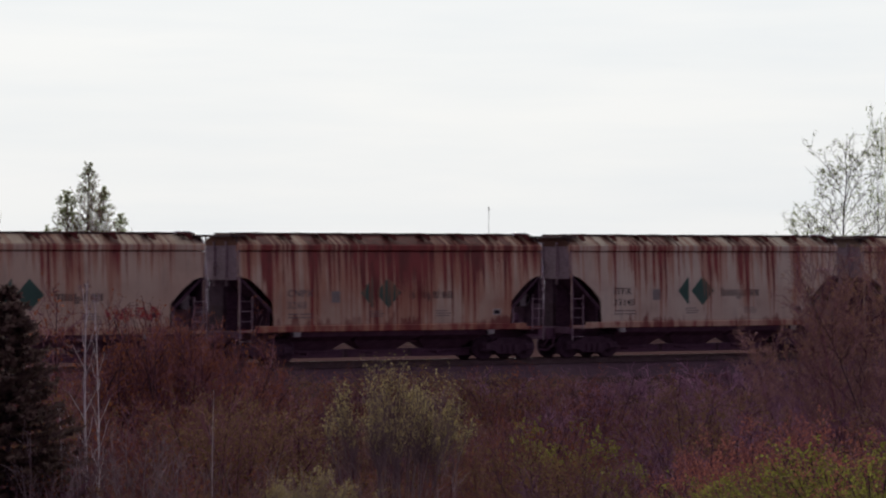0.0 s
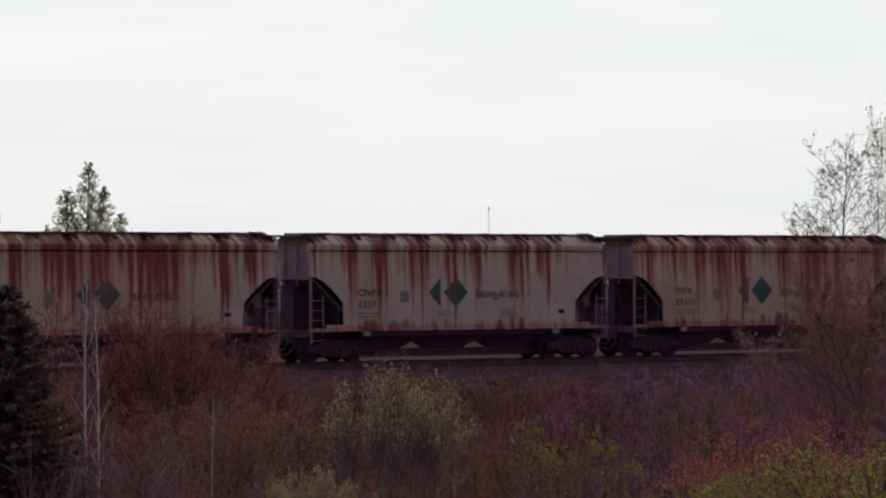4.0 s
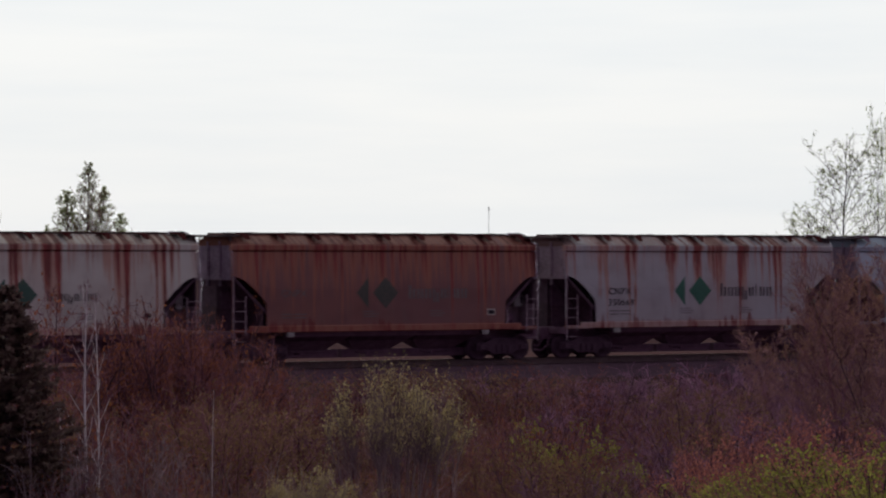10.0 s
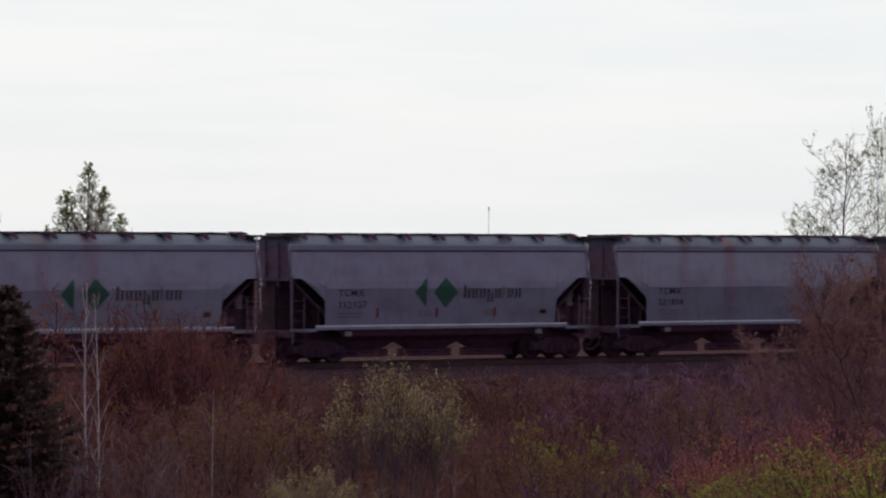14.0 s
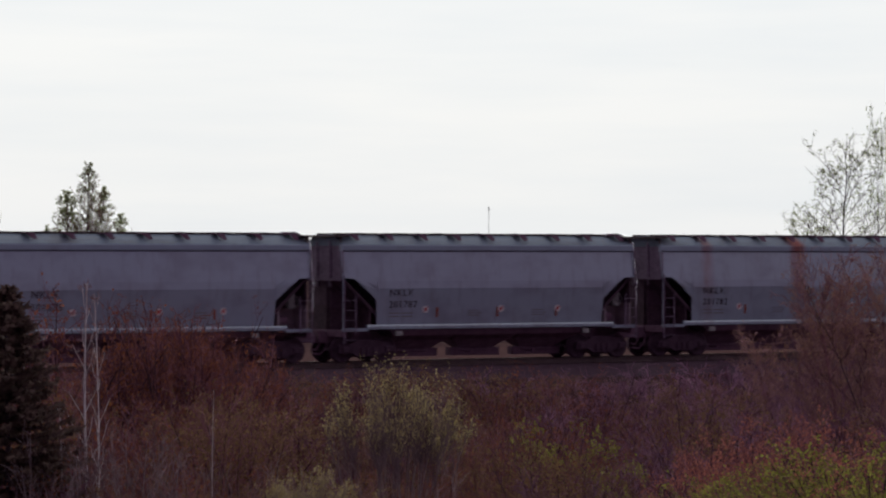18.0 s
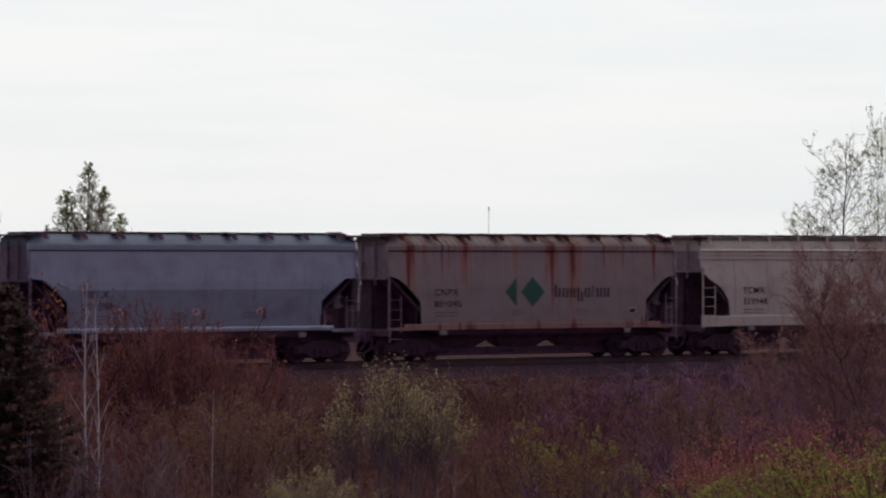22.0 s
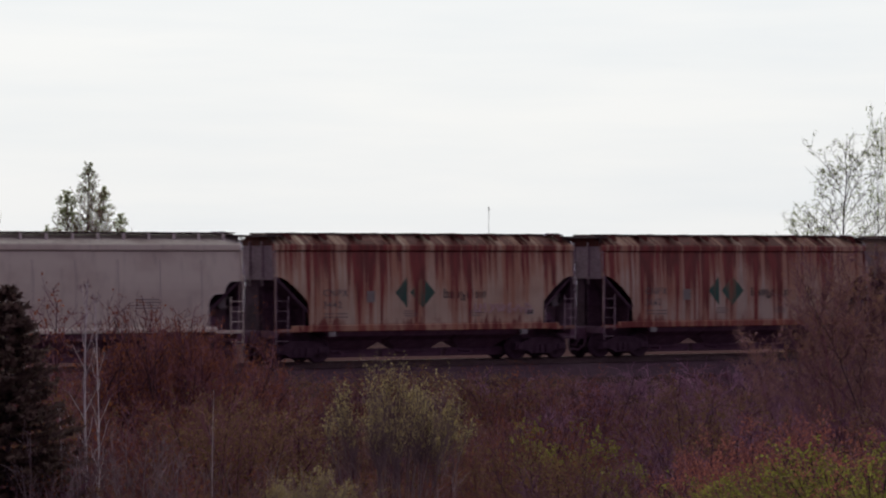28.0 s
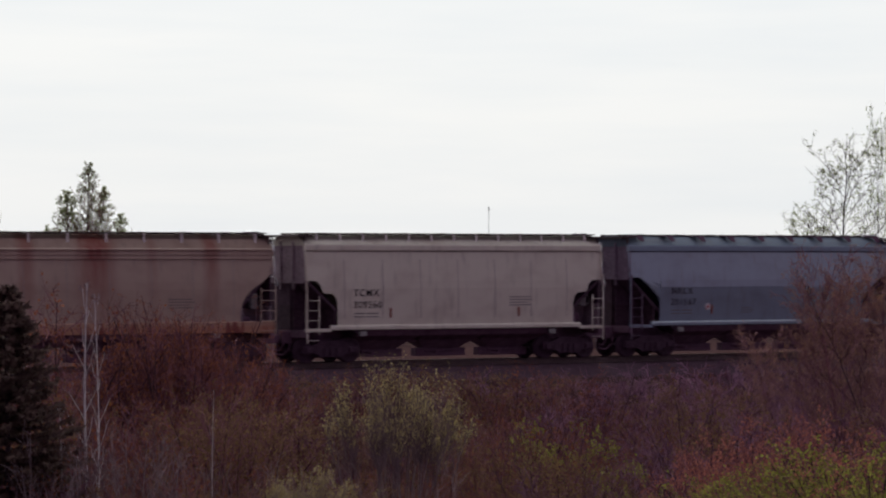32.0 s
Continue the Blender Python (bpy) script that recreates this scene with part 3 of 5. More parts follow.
def shared_meshes():
    bay = Shape()
    rings = [(1.24, 1.36, 1.35), (0.98, 1.36, 1.2), (0.79, 1.2, 0.62), (0.46, 0.75, 0.25)]
    for z, hx, hy in rings:
        bay.v += [(-hx, -hy, z), (hx, -hy, z), (hx, hy, z), (-hx, hy, z)]
    bay.f += [(i * 4 + j, (i + 1) * 4 + j, (i + 1) * 4 + (j + 1) % 4, i * 4 + (j + 1) % 4) for i in range(3) for j in range(4)]
    bay.f += [(0, 1, 2, 3), (15, 14, 13, 12)]
    SHARED["bay"] = bay.mesh("hopper_bay", BLACK_STEEL)
    for key, hx in (("gate", 1.06), ("wide_gate", 1.27)):
        gate = Shape()
        gate.box(-hx, hx, -0.2, 0.2, 0.16, 0.462, 0.015)
        gate.box(-0.7, 0.7, -0.3, 0.3, 0.34, 0.4, 0.015)
        gate.tube((-0.5, -0.75, 0.33), (-0.5, 0.75, 0.33), 0.035)
        gate.box(-0.56, -0.44, -0.8, -0.73, 0.27, 0.39)
        SHARED[key] = gate.mesh("outlet_" + key, BLACK_STEEL)
    cs = Shape().box(-0.35, LEN + 0.35, -0.33, 0.33, 0.72, 1.16, 0.03)
    SHARED["centre_sill"] = cs.mesh("centre_sill", BLACK_STEEL)
    es = Shape().box(-0.02, 0.16, -1.5, 1.5, 0.95, 1.2, 0.02)
    es.box(-0.02, 1.0, -1.45, 1.45, 1.13, 1.165)
    SHARED["end_sill"] = es.mesh("end_platform", BLACK_STEEL)
    cp = Shape()
    cp.box(-0.62, 0.0, -0.1, 0.1, 0.78, 0.96, 0.03)
    cp.prism_y([(-0.66, 0.72), (-0.45, 0.72), (-0.4, 0.8), (-0.4, 0.96), (-0.45, 1.02), (-0.64, 1.0)], -0.19, 0.15)
    cp.tube((-0.2, -0.3, 0.8), (-0.5, -0.36, 0.45), 0.025)
    cp.tube((-0.5, -0.36, 0.45), (-0.66, -0.3, 0.52), 0.025)
    SHARED["coupler"] = cp.mesh("coupler", BLACK_STEEL)
    fr = Shape()
    fr.prism_y([(-1.15, 0.36), (-0.95, 0.3), (-0.62, 0.34), (-0.42, 0.22), (0.42, 0.22), (0.62, 0.34), (0.95, 0.3), (1.15, 0.36), (1.13, 0.62), (0.75, 0.66), (0.45, 0.82), (-0.45, 0.82), (-0.75, 0.66), (-1.13, 0.62)], -1.12, -0.94)
    for x in (-0.889, 0.889):
        fr.box(x - 0.16, x + 0.16, -1.2, -0.96, 0.36, 0.58, 0.03)
    SHARED["frame"] = fr.mesh("side_frame", SOOT_SHADE)
    SHARED["spring"] = Shape().tube((0, -1.13, 0.28), (0, -1.13, 0.56), 0.07, n=8).mesh("spring", SOOT_SHADE)
    bb = Shape().box(-0.8, -0.42, -0.62, 0.62, 0.13, 0.36, 0.03).box(0.42, 0.8, -0.62, 0.62, 0.13, 0.36, 0.03).box(-0.5, 0.5, -0.12, 0.12, 0.16, 0.3)
    SHARED["brake_rig"] = bb.mesh("brake_rigging", SOOT_SHADE)
    SHARED["hose"] = Shape().tube((-0.02, -0.42, 0.85), (-0.12, -0.42, 0.5), 0.035, n=6).tube((-0.12, -0.42, 0.5), (-0.34, -0.36, 0.3), 0.035, n=6).tube((-0.34, -0.36, 0.3), (-0.63, -0.3, 0.34), 0.035, n=6).mesh("air_hose", BLACK_STEEL)
    SHARED["truck"] = Shape().box(-0.22, 0.22, -1.1, 1.1, 0.5, 0.74, 0.03).mesh("truck_bolster", BLACK_STEEL)
    wh = Shape()
    ring = [(-0.065, 0.06), (-0.06, 0.15), (-0.03, 0.2), (-0.03, 0.37), (-0.065, 0.40), (-0.065, 0.452), (0.055, 0.457), (0.06, 0.485), (0.078, 0.485), (0.078, 0.40), (0.03, 0.37), (0.03, 0.2), (0.07, 0.15), (0.075, 0.06)]
    wh.lathe_y(0, 0, [(y - 0.755, r) for y, r in ring])
    wh.lathe_y(0, 0, [(0.755 - y, r) for y, r in reversed(ring)])
    wh.tube((0, -1.16, 0), (0, 1.16, 0), 0.075, n=12)
    for a in range(3):
        t = 2 * math.pi * a / 3
        wh.tube((0.04 * math.cos(t), -1.19, 0.04 * math.sin(t)), (0.04 * math.cos(t), -1.15, 0.04 * math.sin(t)), 0.015, n=5)
    SHARED["wheelset"] = wh.mesh("wheelset", SOOT_SHADE, True)
    post = Shape().box(-0.012, 0.035, -1.585, -1.545, 1.15, 3.25).box(-0.012, 0.03, -1.55, -1.50, 3.2, 3.25)
    SHARED["post"] = post.mesh("corner_post", BLACK_STEEL)
    SHARED["post2"] = flip(SHARED["post"], "corner_post_far")
    tank = Shape()
    tank.tube((10.9, -0.75, 1.55), (12.05, -0.75, 1.55), 0.2, n=12)
    tank.box(10.75, 10.9, -0.85, -0.65, 1.17, 1.6)
    SHARED["reservoir"] = tank.mesh("air_reservoir", BLACK_STEEL)
    bw = Shape()
    bw.lathe_y(LEN - 0.55, 2.25, [(-1.08, 0.26), (-1.05, 0.28), (-1.02, 0.26), (-1.05, 0.24), (-1.08, 0.26)], 20)
    for a in range(4):
        t = math.pi / 4 + math.pi / 2 * a
        bw.tube((LEN - 0.55, -1.05, 2.25), (LEN - 0.55 + 0.25 * math.cos(t), -1.05, 2.25 + 0.25 * math.sin(t)), 0.014, n=5)
    bw.box(LEN - 0.7, LEN - 0.42, -1.03, -0.85, 2.0, 2.55)
    SHARED["brake"] = bw.mesh("hand_brake", GALV)
    SHARED["lever"] = Shape().box(-0.14, 0.14, -1.62, -1.56, 0.98, 1.15).mesh("jacking_pad", GALV)
    SHARED["reflector"] = Shape().box(-0.045, 0.045, -1.532, -1.522, 1.64, 2.0).mesh("reflector_strip", REFLECTOR)
    pl = Shape()
    pl.lathe_y(0, 1.93, [(-1.534, 0.0), (-1.534, 0.13), (-1.521, 0.13)], 20)
    SHARED["disc"] = pl.mesh("placard_disc", PLACARD_WHITE)
    pw = Shape()
    pw.lathe_y(0, 1.93, [(-1.538, 0.0), (-1.538, 0.055), (-1.53, 0.055)], 16)
    SHARED["disc_face"] = pw.mesh("placard_face", PLACARD_RED)
    SHARED["disc_bar"] = Shape().prism_y([(-0.09, 1.85), (-0.06, 1.83), (0.09, 2.01), (0.06, 2.03)], -1.543, -1.539).mesh("placard_bar", PLACARD_RED)


shared_meshes()


def lettering(text, size, mat, bold=0.0):
    """Flat raised letters in the built-in font, in the plane of the car's side."""
    cu = bpy.data.curves.new("lettering", "FONT")
    cu.body, cu.size, cu.extrude, cu.offset, cu.resolution_u = text, size, 0.004, bold, 2
    cu.space_character = 1.12
    tmp = bpy.data.objects.new("lettering", cu)
    me = bpy.data.meshes.new_from_object(tmp)
    bpy.data.objects.remove(tmp)
    me.materials.clear()
    me.materials.append(mat)
    return me


def place_text(parent, name, text, x, z, size, mat, label, style):
    ob = piece(name, lettering(text, size, mat, size * 0.003), parent, label)
    ob.matrix_basis = pose(x, -(side_y(style, z) + 0.006), z, 90 + math.degrees(FLARE[style] / 1.3), 0, 0)
    return ob


def on_side(style, x, z):
    """Moves what was built against a plumb side at height z to where the side stands, with its slant."""
    return Matrix.Translation((x, -side_y(style, z), z)) @ Matrix.Rotation(math.atan(FLARE[style] / 1.3), 4, "X") @ Matrix.Translation((0, 1.52, -z))


def side_panel(style, ring, off=0.005):
    """Paint that follows the side: a convex outline, laid on in strips."""
    s = Shape()
    lo, hi = min(q[1] for q in ring), max(q[1] for q in ring)
    cuts = sorted({lo, hi, *[c for c in (2.0, 2.25, 2.5, 2.78, 3.0, 3.25, 3.5, 3.65) if lo < c < hi]})

    def clip(poly, level, keep_above):
        out = []
        for (ax, az), (bx, bz) in zip(poly, poly[1:] + poly[:1]):
            ina, inb = (az >= level, bz >= level) if keep_above else (az <= level, bz <= level)
            if ina:
                out.append((ax, az))
            if ina != inb:
                t = (level - az) / (bz - az)
                out.append((ax + (bx - ax) * t, level))
        return out

    for a, b in zip(cuts, cuts[1:]):
        poly = clip(clip(list(ring), a, True), b, False)
        if len(poly) > 2:
            s.face(*[(x, -(side_y(style, z) + off), z) for x, z in poly])
    return s


def hopper_car(style, paint, trim, label, mark="", number="", logo=0, discs=(), reflect=(), text_mat=None, brackets=9, logo_mat=None, scrawl=None, dark_end=None, dimmed_roof_mat=None, sill_mat=None, name_mat=None):
    """A covered hopper car: its box, roof, ends, running gear and markings."""
    if style not in KITS:
        KITS[style] = make_kit(style)
        for key in ("side", "chord", "roof", "hatch", "bracket", "bulkhead", "slope", "web", "sill", "ladder"):
            KITS[style][key].materials.append(BLACK_STEEL)
        for key in ("side", "chord", "sill", "bulkhead", "slope", "web", "ladder"):
            KITS[style][key + "2"] = flip(KITS[style][key], KITS[style][key].name + "_far")
    k = KITS[style]
    car = thing("hopper_car", label, "freight car", "covered hopper cars of the train")
    old = style == "ribbed"
    for sfx in ("", "2"):
        piece("corner_post", SHARED["post" + sfx], car, mat=trim)
        piece("side_sheet", k["side" + sfx], car, mat=paint)
        piece("top_chord", k["chord" + sfx], car, mat=trim)
        piece("side_sill", k["sill" + sfx], car, mat=sill_mat or trim)
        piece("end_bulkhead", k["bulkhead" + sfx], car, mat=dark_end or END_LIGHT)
        # shade under the overhanging car end is put into the slope sheet's colour
        piece("slope_sheet", k["slope" + sfx], car, mat=SOOT_SHADE)
        # the two webs are alike; one is coloured as lit, one as shaded
        piece("bolster_plate", k["web" + sfx], car, mat=END_LIGHT if sfx else END_SHADED)
        piece("ladder", k["ladder" + sfx], car, mat=END_LIGHT if old else trim if style in ("curved", "stepped") else END_DARK)
    # ladders also stand at the other corner of each side
    for x0, sx in ((LEN, -1), ):
        lad = piece("ladder", k["ladder"], car, mat=END_LIGHT if old else trim if style in ("curved", "stepped") else END_DARK)
        lad.matrix_basis = Matrix.Translation((LEN, 0, 0)) @ Matrix.Diagonal((-1, 1, 1, 1))
        lad = piece("ladder", k["ladder2"], car, mat=END_LIGHT if old else trim if style in ("curved", "stepped") else END_DARK)
        lad.matrix_basis = Matrix.Translation((LEN, 0, 0)) @ Matrix.Diagonal((-1, 1, 1, 1))
    piece("roof", k["roof"], car, mat=dimmed_roof_mat)
    piece("running_board", k["board"], car)
    for i in range(7):
        h = piece("hatch", k["hatch"], car, mat=dimmed_roof_mat)
        h.matrix_basis = pose(1.3 + (LEN - 2.6) * i / 6, 0, EAVE + 0.335)
    for i in range(brackets):
        b = piece("roof_bracket", k["bracket"], car, mat=POST_WHITE if style in ("curved", "stepped") else (BRACKET_RUST if old else BLACK_STEEL))
        b.matrix_basis = pose(0.6 + (LEN - 1.2) * i / (brackets - 1), 0, EAVE)
    piece("roof_grab_rail", k["grab"], car)
    piece("corner_grab_iron", k["iron"], car, "bare bright metal grab iron")
    piece("centre_sill", SHARED["centre_sill"], car)
    for a in (0, 1):
        m = Matrix.Identity(4) if a == 0 else Matrix.Translation((LEN, 0, 0)) @ pose(0, 0, 0, 0, 0, 180)
        piece("end_platform", SHARED["end_sill"], car).matrix_basis = m
        piece("coupler", SHARED["coupler"], car).matrix_basis = m
        piece("air_hose", SHARED["hose"], car, "black rubber air hose").matrix_basis = m
    for x in (-2.72, 0, 2.72):
        bay = piece("hopper_bay", SHARED["bay"], car)
        bay.matrix_basis = pose(LEN / 2 + x, 0, 0)
        piece("outlet_gate", SHARED["wide_gate" if old else "gate"], bay)
    wheels = []
    for cx in (1.25, LEN - 1.25):
        truck = piece("truck_bolster", SHARED["truck"], car)
        truck.matrix_basis = pose(cx, 0, 0)
        piece("brake_rigging", SHARED["brake_rig"], truck)
        for turn in (0, 180):
            piece("side_frame", SHARED["frame"], truck).matrix_basis = pose(0, 0, 0, 0, 0, turn)
            for sx in (-0.25, 0.0, 0.25):
                piece("spring", SHARED["spring"], truck).matrix_basis = pose(0, 0, 0, 0, 0, turn) @ pose(sx, 0, 0)
        for dx in (-0.889, 0.889):
            w = piece("wheelset", SHARED["wheelset"], car)
            w.matrix_basis = pose(cx + dx, 0, 0.458)
            wheels.append(w)
    piece("air_reservoir", SHARED["reservoir"], car)
    piece("hand_brake", SHARED["brake"], car, "bare metal hand brake wheel")
    for x in (2.3, LEN - 2.3):
        piece("jacking_pad", SHARED["lever"], car).matrix_basis = pose(x, 0, 0)
    tm = text_mat or LETTER
    if style in ("curved", "stepped"):
        for i in range(1, 8):
            piece("seam_strip", side_panel(style, [(LEN * i / 8 - 0.012, 1.62), (LEN * i / 8 + 0.012, 1.62), (LEN * i / 8 + 0.012, 3.76), (LEN * i / 8 - 0.012, 3.76)], 0.006).mesh("seam_strip", SEAM), car)
    if mark:
        place_text(car, "reporting_mark", mark, 1.95, 2.43, 0.36, tm, "black stencilled letters " + mark, style)
    if number:
        place_text(car, "car_number", number, 1.95, 2.0, 0.36, tm, "black stencilled figures " + number, style)
    for zz in (1.78, 1.66):
        for xx, ww in ((1.98, 0.42), (2.48, 0.5)):
            piece("data_line", side_panel(style, [(xx, zz), (xx + ww, zz), (xx + ww, zz + 0.035), (xx, zz + 0.035)]).mesh("data_line", FADED), car)
    if style in ("stepped", "curved"):
        for i, ww in enumerate((0.9, 1.0, 0.8, 0.95)):
            piece("instruction_line", side_panel(style, [(8.6, 2.35 - i * 0.1), (8.6 + ww, 2.35 - i * 0.1), (8.6 + ww, 2.38 - i * 0.1), (8.6, 2.38 - i * 0.1)]).mesh("instruction_line", FADED), car)
    else:
        for xx in (5.3, 8.1):
            for i, ww in enumerate((0.5, 0.62, 0.55)):
                piece("instruction_line", side_panel(style, [(xx, 1.86 - i * 0.09), (xx + ww, 1.86 - i * 0.09), (xx + ww, 1.89 - i * 0.09), (xx, 1.89 - i * 0.09)]).mesh("instruction_line", FADED), car)
        if old and logo == 1:
            piece("faded_panel", side_panel(style, [(3.75, 2.2), (4.1, 2.2), (4.1, 2.62), (3.75, 2.62)], 0.004).mesh("faded_panel", FADED_PANEL), car, "small faded grey panel")
        if logo:
            box_ = side_panel(style, [(10.55, 1.7), (10.9, 1.7), (10.9, 1.93), (10.55, 1.93)])
            piece("stencil_box", box_.mesh("stencil_box", PALE_PANEL if old else FADED_PANEL), car, "small pale panel")
            piece("stencil_mark", side_panel(style, [(10.59, 1.73), (10.86, 1.73), (10.86, 1.88), (10.59, 1.88)], 0.009).mesh("stencil_mark", LETTER), car)
    if logo:
        lx = 4.95 if logo == 1 else 5.02 if old else 5.15
        gm = logo_mat or (LOGO_GREEN if logo == 2 else LOGO_DARK)
        piece("emblem_triangle", side_panel(style, [(lx, 2.55), (lx + 0.5, 1.98), (lx + 0.5, 3.12)]).mesh("emblem_triangle", gm), car, "green half diamond")
        dx = lx + (0.62 if logo == 1 else 0.68 if old else 0.78)
        piece("emblem_diamond", side_panel(style, [(dx, 2.55), (dx + 0.53, 1.98), (dx + 1.06, 2.55), (dx + 0.53, 3.12)]).mesh("emblem_diamond", gm), car, "green diamond")
        wx = dx + (1.42 if logo == 1 else 1.5 if old else 1.3)
        h = 0.36 if logo == 1 else 0.5
        u = 0.19 if logo == 1 else 0.26
        letters = [(u * 1.1, 1.0, 0), (u, 0.72, 0), (u, 0.72, 0), (u, 0.72, 0.28), (u, 0.72, 0), (u * 0.5, 0.95, 0), (u, 0.72, 0), (u, 0.72, 0)]
        x = wx
        for w, tall, drop in letters:
            z0, z1 = 2.33 - drop * h, 2.33 + h * tall
            bar = side_panel(style, [(x, z0), (x + w * 0.34, z0), (x + w * 0.34, z1), (x, z1)])
            if w > u * 0.6:
                for q in side_panel(style, [(x + w * 0.6, z0), (x + w * 0.94, z0), (x + w * 0.94, min(z1, z0 + h * 0.72)), (x + w * 0.6, min(z1, z0 + h * 0.72))]).quads():
                    bar.face(*q)
            piece("name_bar", bar.mesh("name_bar", name_mat or (tm if tm is FADED else NAME_GREY)), car)
            x += w + u * 0.28
    for x in discs:
        d = piece("placard", SHARED["disc"], car, "round red and white placard")
        d.matrix_basis = on_side(style, x, 1.93)
        piece("placard_face", SHARED["disc_face"], d)
        piece("placard_bar", SHARED["disc_bar"], d)
    for x in reflect:
        piece("reflector_strip", SHARED["reflector"], car).matrix_basis = on_side(style, x, 1.82)
    if scrawl:
        x0, x1, z0, z1, mat, seed = scrawl
        rnd = random.Random(seed)
        s = Shape()
        x = x0
        y = side_y(style, z0) + 0.008
        while x < x1:
            pts = [(x + rnd.uniform(0, 0.28), z0 + rnd.random() * (z1 - z0)) for _ in range(5)]
            for (ax, az), (bx, bz) in zip(pts, pts[1:]):
                s.tube((ax, -y, az), (bx, -y, bz), 0.034, n=4)
            x += 0.2
        piece("spray_paint_scrawl", s.mesh("spray_paint_scrawl", mat), car, "faded illegible spray-painted scrawl")
    return car, wheels


CREAM, WHITE, GREY, BLUE, PALE = (0.61, 0.5, 0.375), (0.58, 0.585, 0.53), (0.42, 0.42, 0.44), (0.28, 0.315, 0.40), (0.73, 0.68, 0.57)
PITCH, FIRST = 14.0, -22.40
TRAIN = []


def add_car(style, base, rust, mark, num, logo, words, leaks=(), patch=None, **extra):
    """The next car of the train. leaks: where rust has run most, middle and half width in metres along the car."""
    number_ = len(TRAIN)
    glossy = style == "smooth"
    seed = 1.7 * number_ + 0.3
    if glossy:
        base = (base[0] * 0.88, base[1] * 1.0, base[2] * 1.0)
    paint = painted("car_paint_%02d" % number_, base, rust, seed, rough=0.24 if glossy else 0.5, grime=0.32 if glossy else 0.25, gloss=1.0 if glossy else 0.0, patch=patch, heavy=leaks)
    trim = paint
    if glossy:
        trim = painted("car_trim_%02d" % number_, tuple(min(0.7, c * 1.02) for c in base), 0, number_, rough=0.35, grime=0.15, patch=patch)
    elif style in ("curved", "stepped"):
        trim = painted("car_trim_%02d" % number_, tuple(min(0.8, c * 1.05) for c in base), 0, number_, rough=0.5, patch=patch)
    # roof paint: body colour and runs dimmed against skylight on top, plus extra grime
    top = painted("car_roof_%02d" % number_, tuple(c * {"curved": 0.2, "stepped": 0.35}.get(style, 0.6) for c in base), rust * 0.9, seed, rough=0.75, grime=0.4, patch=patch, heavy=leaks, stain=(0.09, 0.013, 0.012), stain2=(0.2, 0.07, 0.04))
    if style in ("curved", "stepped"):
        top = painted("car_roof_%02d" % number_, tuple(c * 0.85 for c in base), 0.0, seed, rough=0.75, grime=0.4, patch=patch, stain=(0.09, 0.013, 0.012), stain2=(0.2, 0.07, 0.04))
    low = painted("car_sill_%02d" % number_, tuple(c * k for c, k in zip(base, (1.0, 0.82, 0.72))), 0.45, seed, rough=0.6) if style == "curved" and base[0] < 0.6 else paint
    if logo == 1 and rust > 0.4:
        # the runs go over the old emblem too
        extra.setdefault("logo_mat", painted("worn_emblem_%02d" % number_, (0.03, 0.105, 0.08), rust * 0.45, seed, rough=0.5, grime=0.3, heavy=leaks))
        extra.setdefault("name_mat", painted("worn_name_%02d" % number_, (0.045, 0.04, 0.045), rust * 0.5, seed, rough=0.7, heavy=leaks))
    TRAIN.append(hopper_car(style, paint, trim, words, mark, num, logo, brackets=13 if style == "stepped" else 9, dimmed_roof_mat=top, sill_mat=low, dark_end=END_DARK if glossy or base[0] < 0.3 else None,
                            text_mat=FADED if (base[0] < 0.25 and rust > 0) or rust >= 0.8 and logo == 1 and num != "3720" else None, **extra))


add_car("ribbed", CREAM, 0.5, "", "", 1, "cream covered hopper car with rust runs and red scrawl", leaks=((7.0, 0.3), (7.7, 0.3), (9.2, 0.3), (4.5, 0.4), (2.0, 0.4)), scrawl=(8.9, 10.7, 1.65, 2.1, GRAFFITI, 3))
add_car("ribbed", CREAM, 0.95, "CNPX", "3268", 1, "cream covered hopper car almost covered in red rust runs", leaks=((6.4, 2.3), (1.4, 0.3), (3.0, 0.35), (9.6, 0.3), (11.2, 0.2)))
add_car("ribbed", (0.64, 0.565, 0.445), 0.58, "ITFX", "33145", 1, "cream covered hopper car with thin rust runs", leaks=((1.9, 0.1), (3.2, 0.3), (4.2, 0.4), (6.4, 0.2), (7.0, 0.2), (8.2, 0.3), (9.4, 0.15), (10.7, 0.2)), scrawl=(11.6, 12.25, 3.28, 3.42, GRAFFITI_PALE, 4))
add_car("ribbed", (0.63, 0.55, 0.43), 0.8, "CNPX", "3720", 1, "cream covered hopper car with broad dark rust runs", leaks=((4.6, 0.6), (6.0, 0.4), (8.1, 1.1), (0.9, 0.2), (2.7, 0.2), (10.6, 0.2), (11.7, 0.15)))
add_car("ribbed", (0.61, 0.55, 0.44), 0.58, "CNPX", "3337", 1, "cream covered hopper car with rust runs from the roof", leaks=((1.7, 0.2), (3.0, 0.25), (4.5, 0.5), (6.0, 0.2), (7.0, 0.2), (8.8, 0.35), (10.0, 0.2)))
add_car("ribbed", (0.59, 0.49, 0.36), 0.72, "ITFX", "33171", 1, "yellowed cream covered hopper car with rust runs", leaks=((0.8, 0.2), (3.2, 0.25), (4.3, 0.4), (5.2, 0.2), (7.3, 0.2), (8.7, 0.6), (10.0, 0.15), (11.2, 0.2), (12.0, 0.15)))
add_car("smooth", BLUE, 0.0, "TCMX", "322894", 0, "plain blue-grey covered hopper car", patch=((9.5, 0.5, 0.45), (10.9, 0.4, 0.35)))
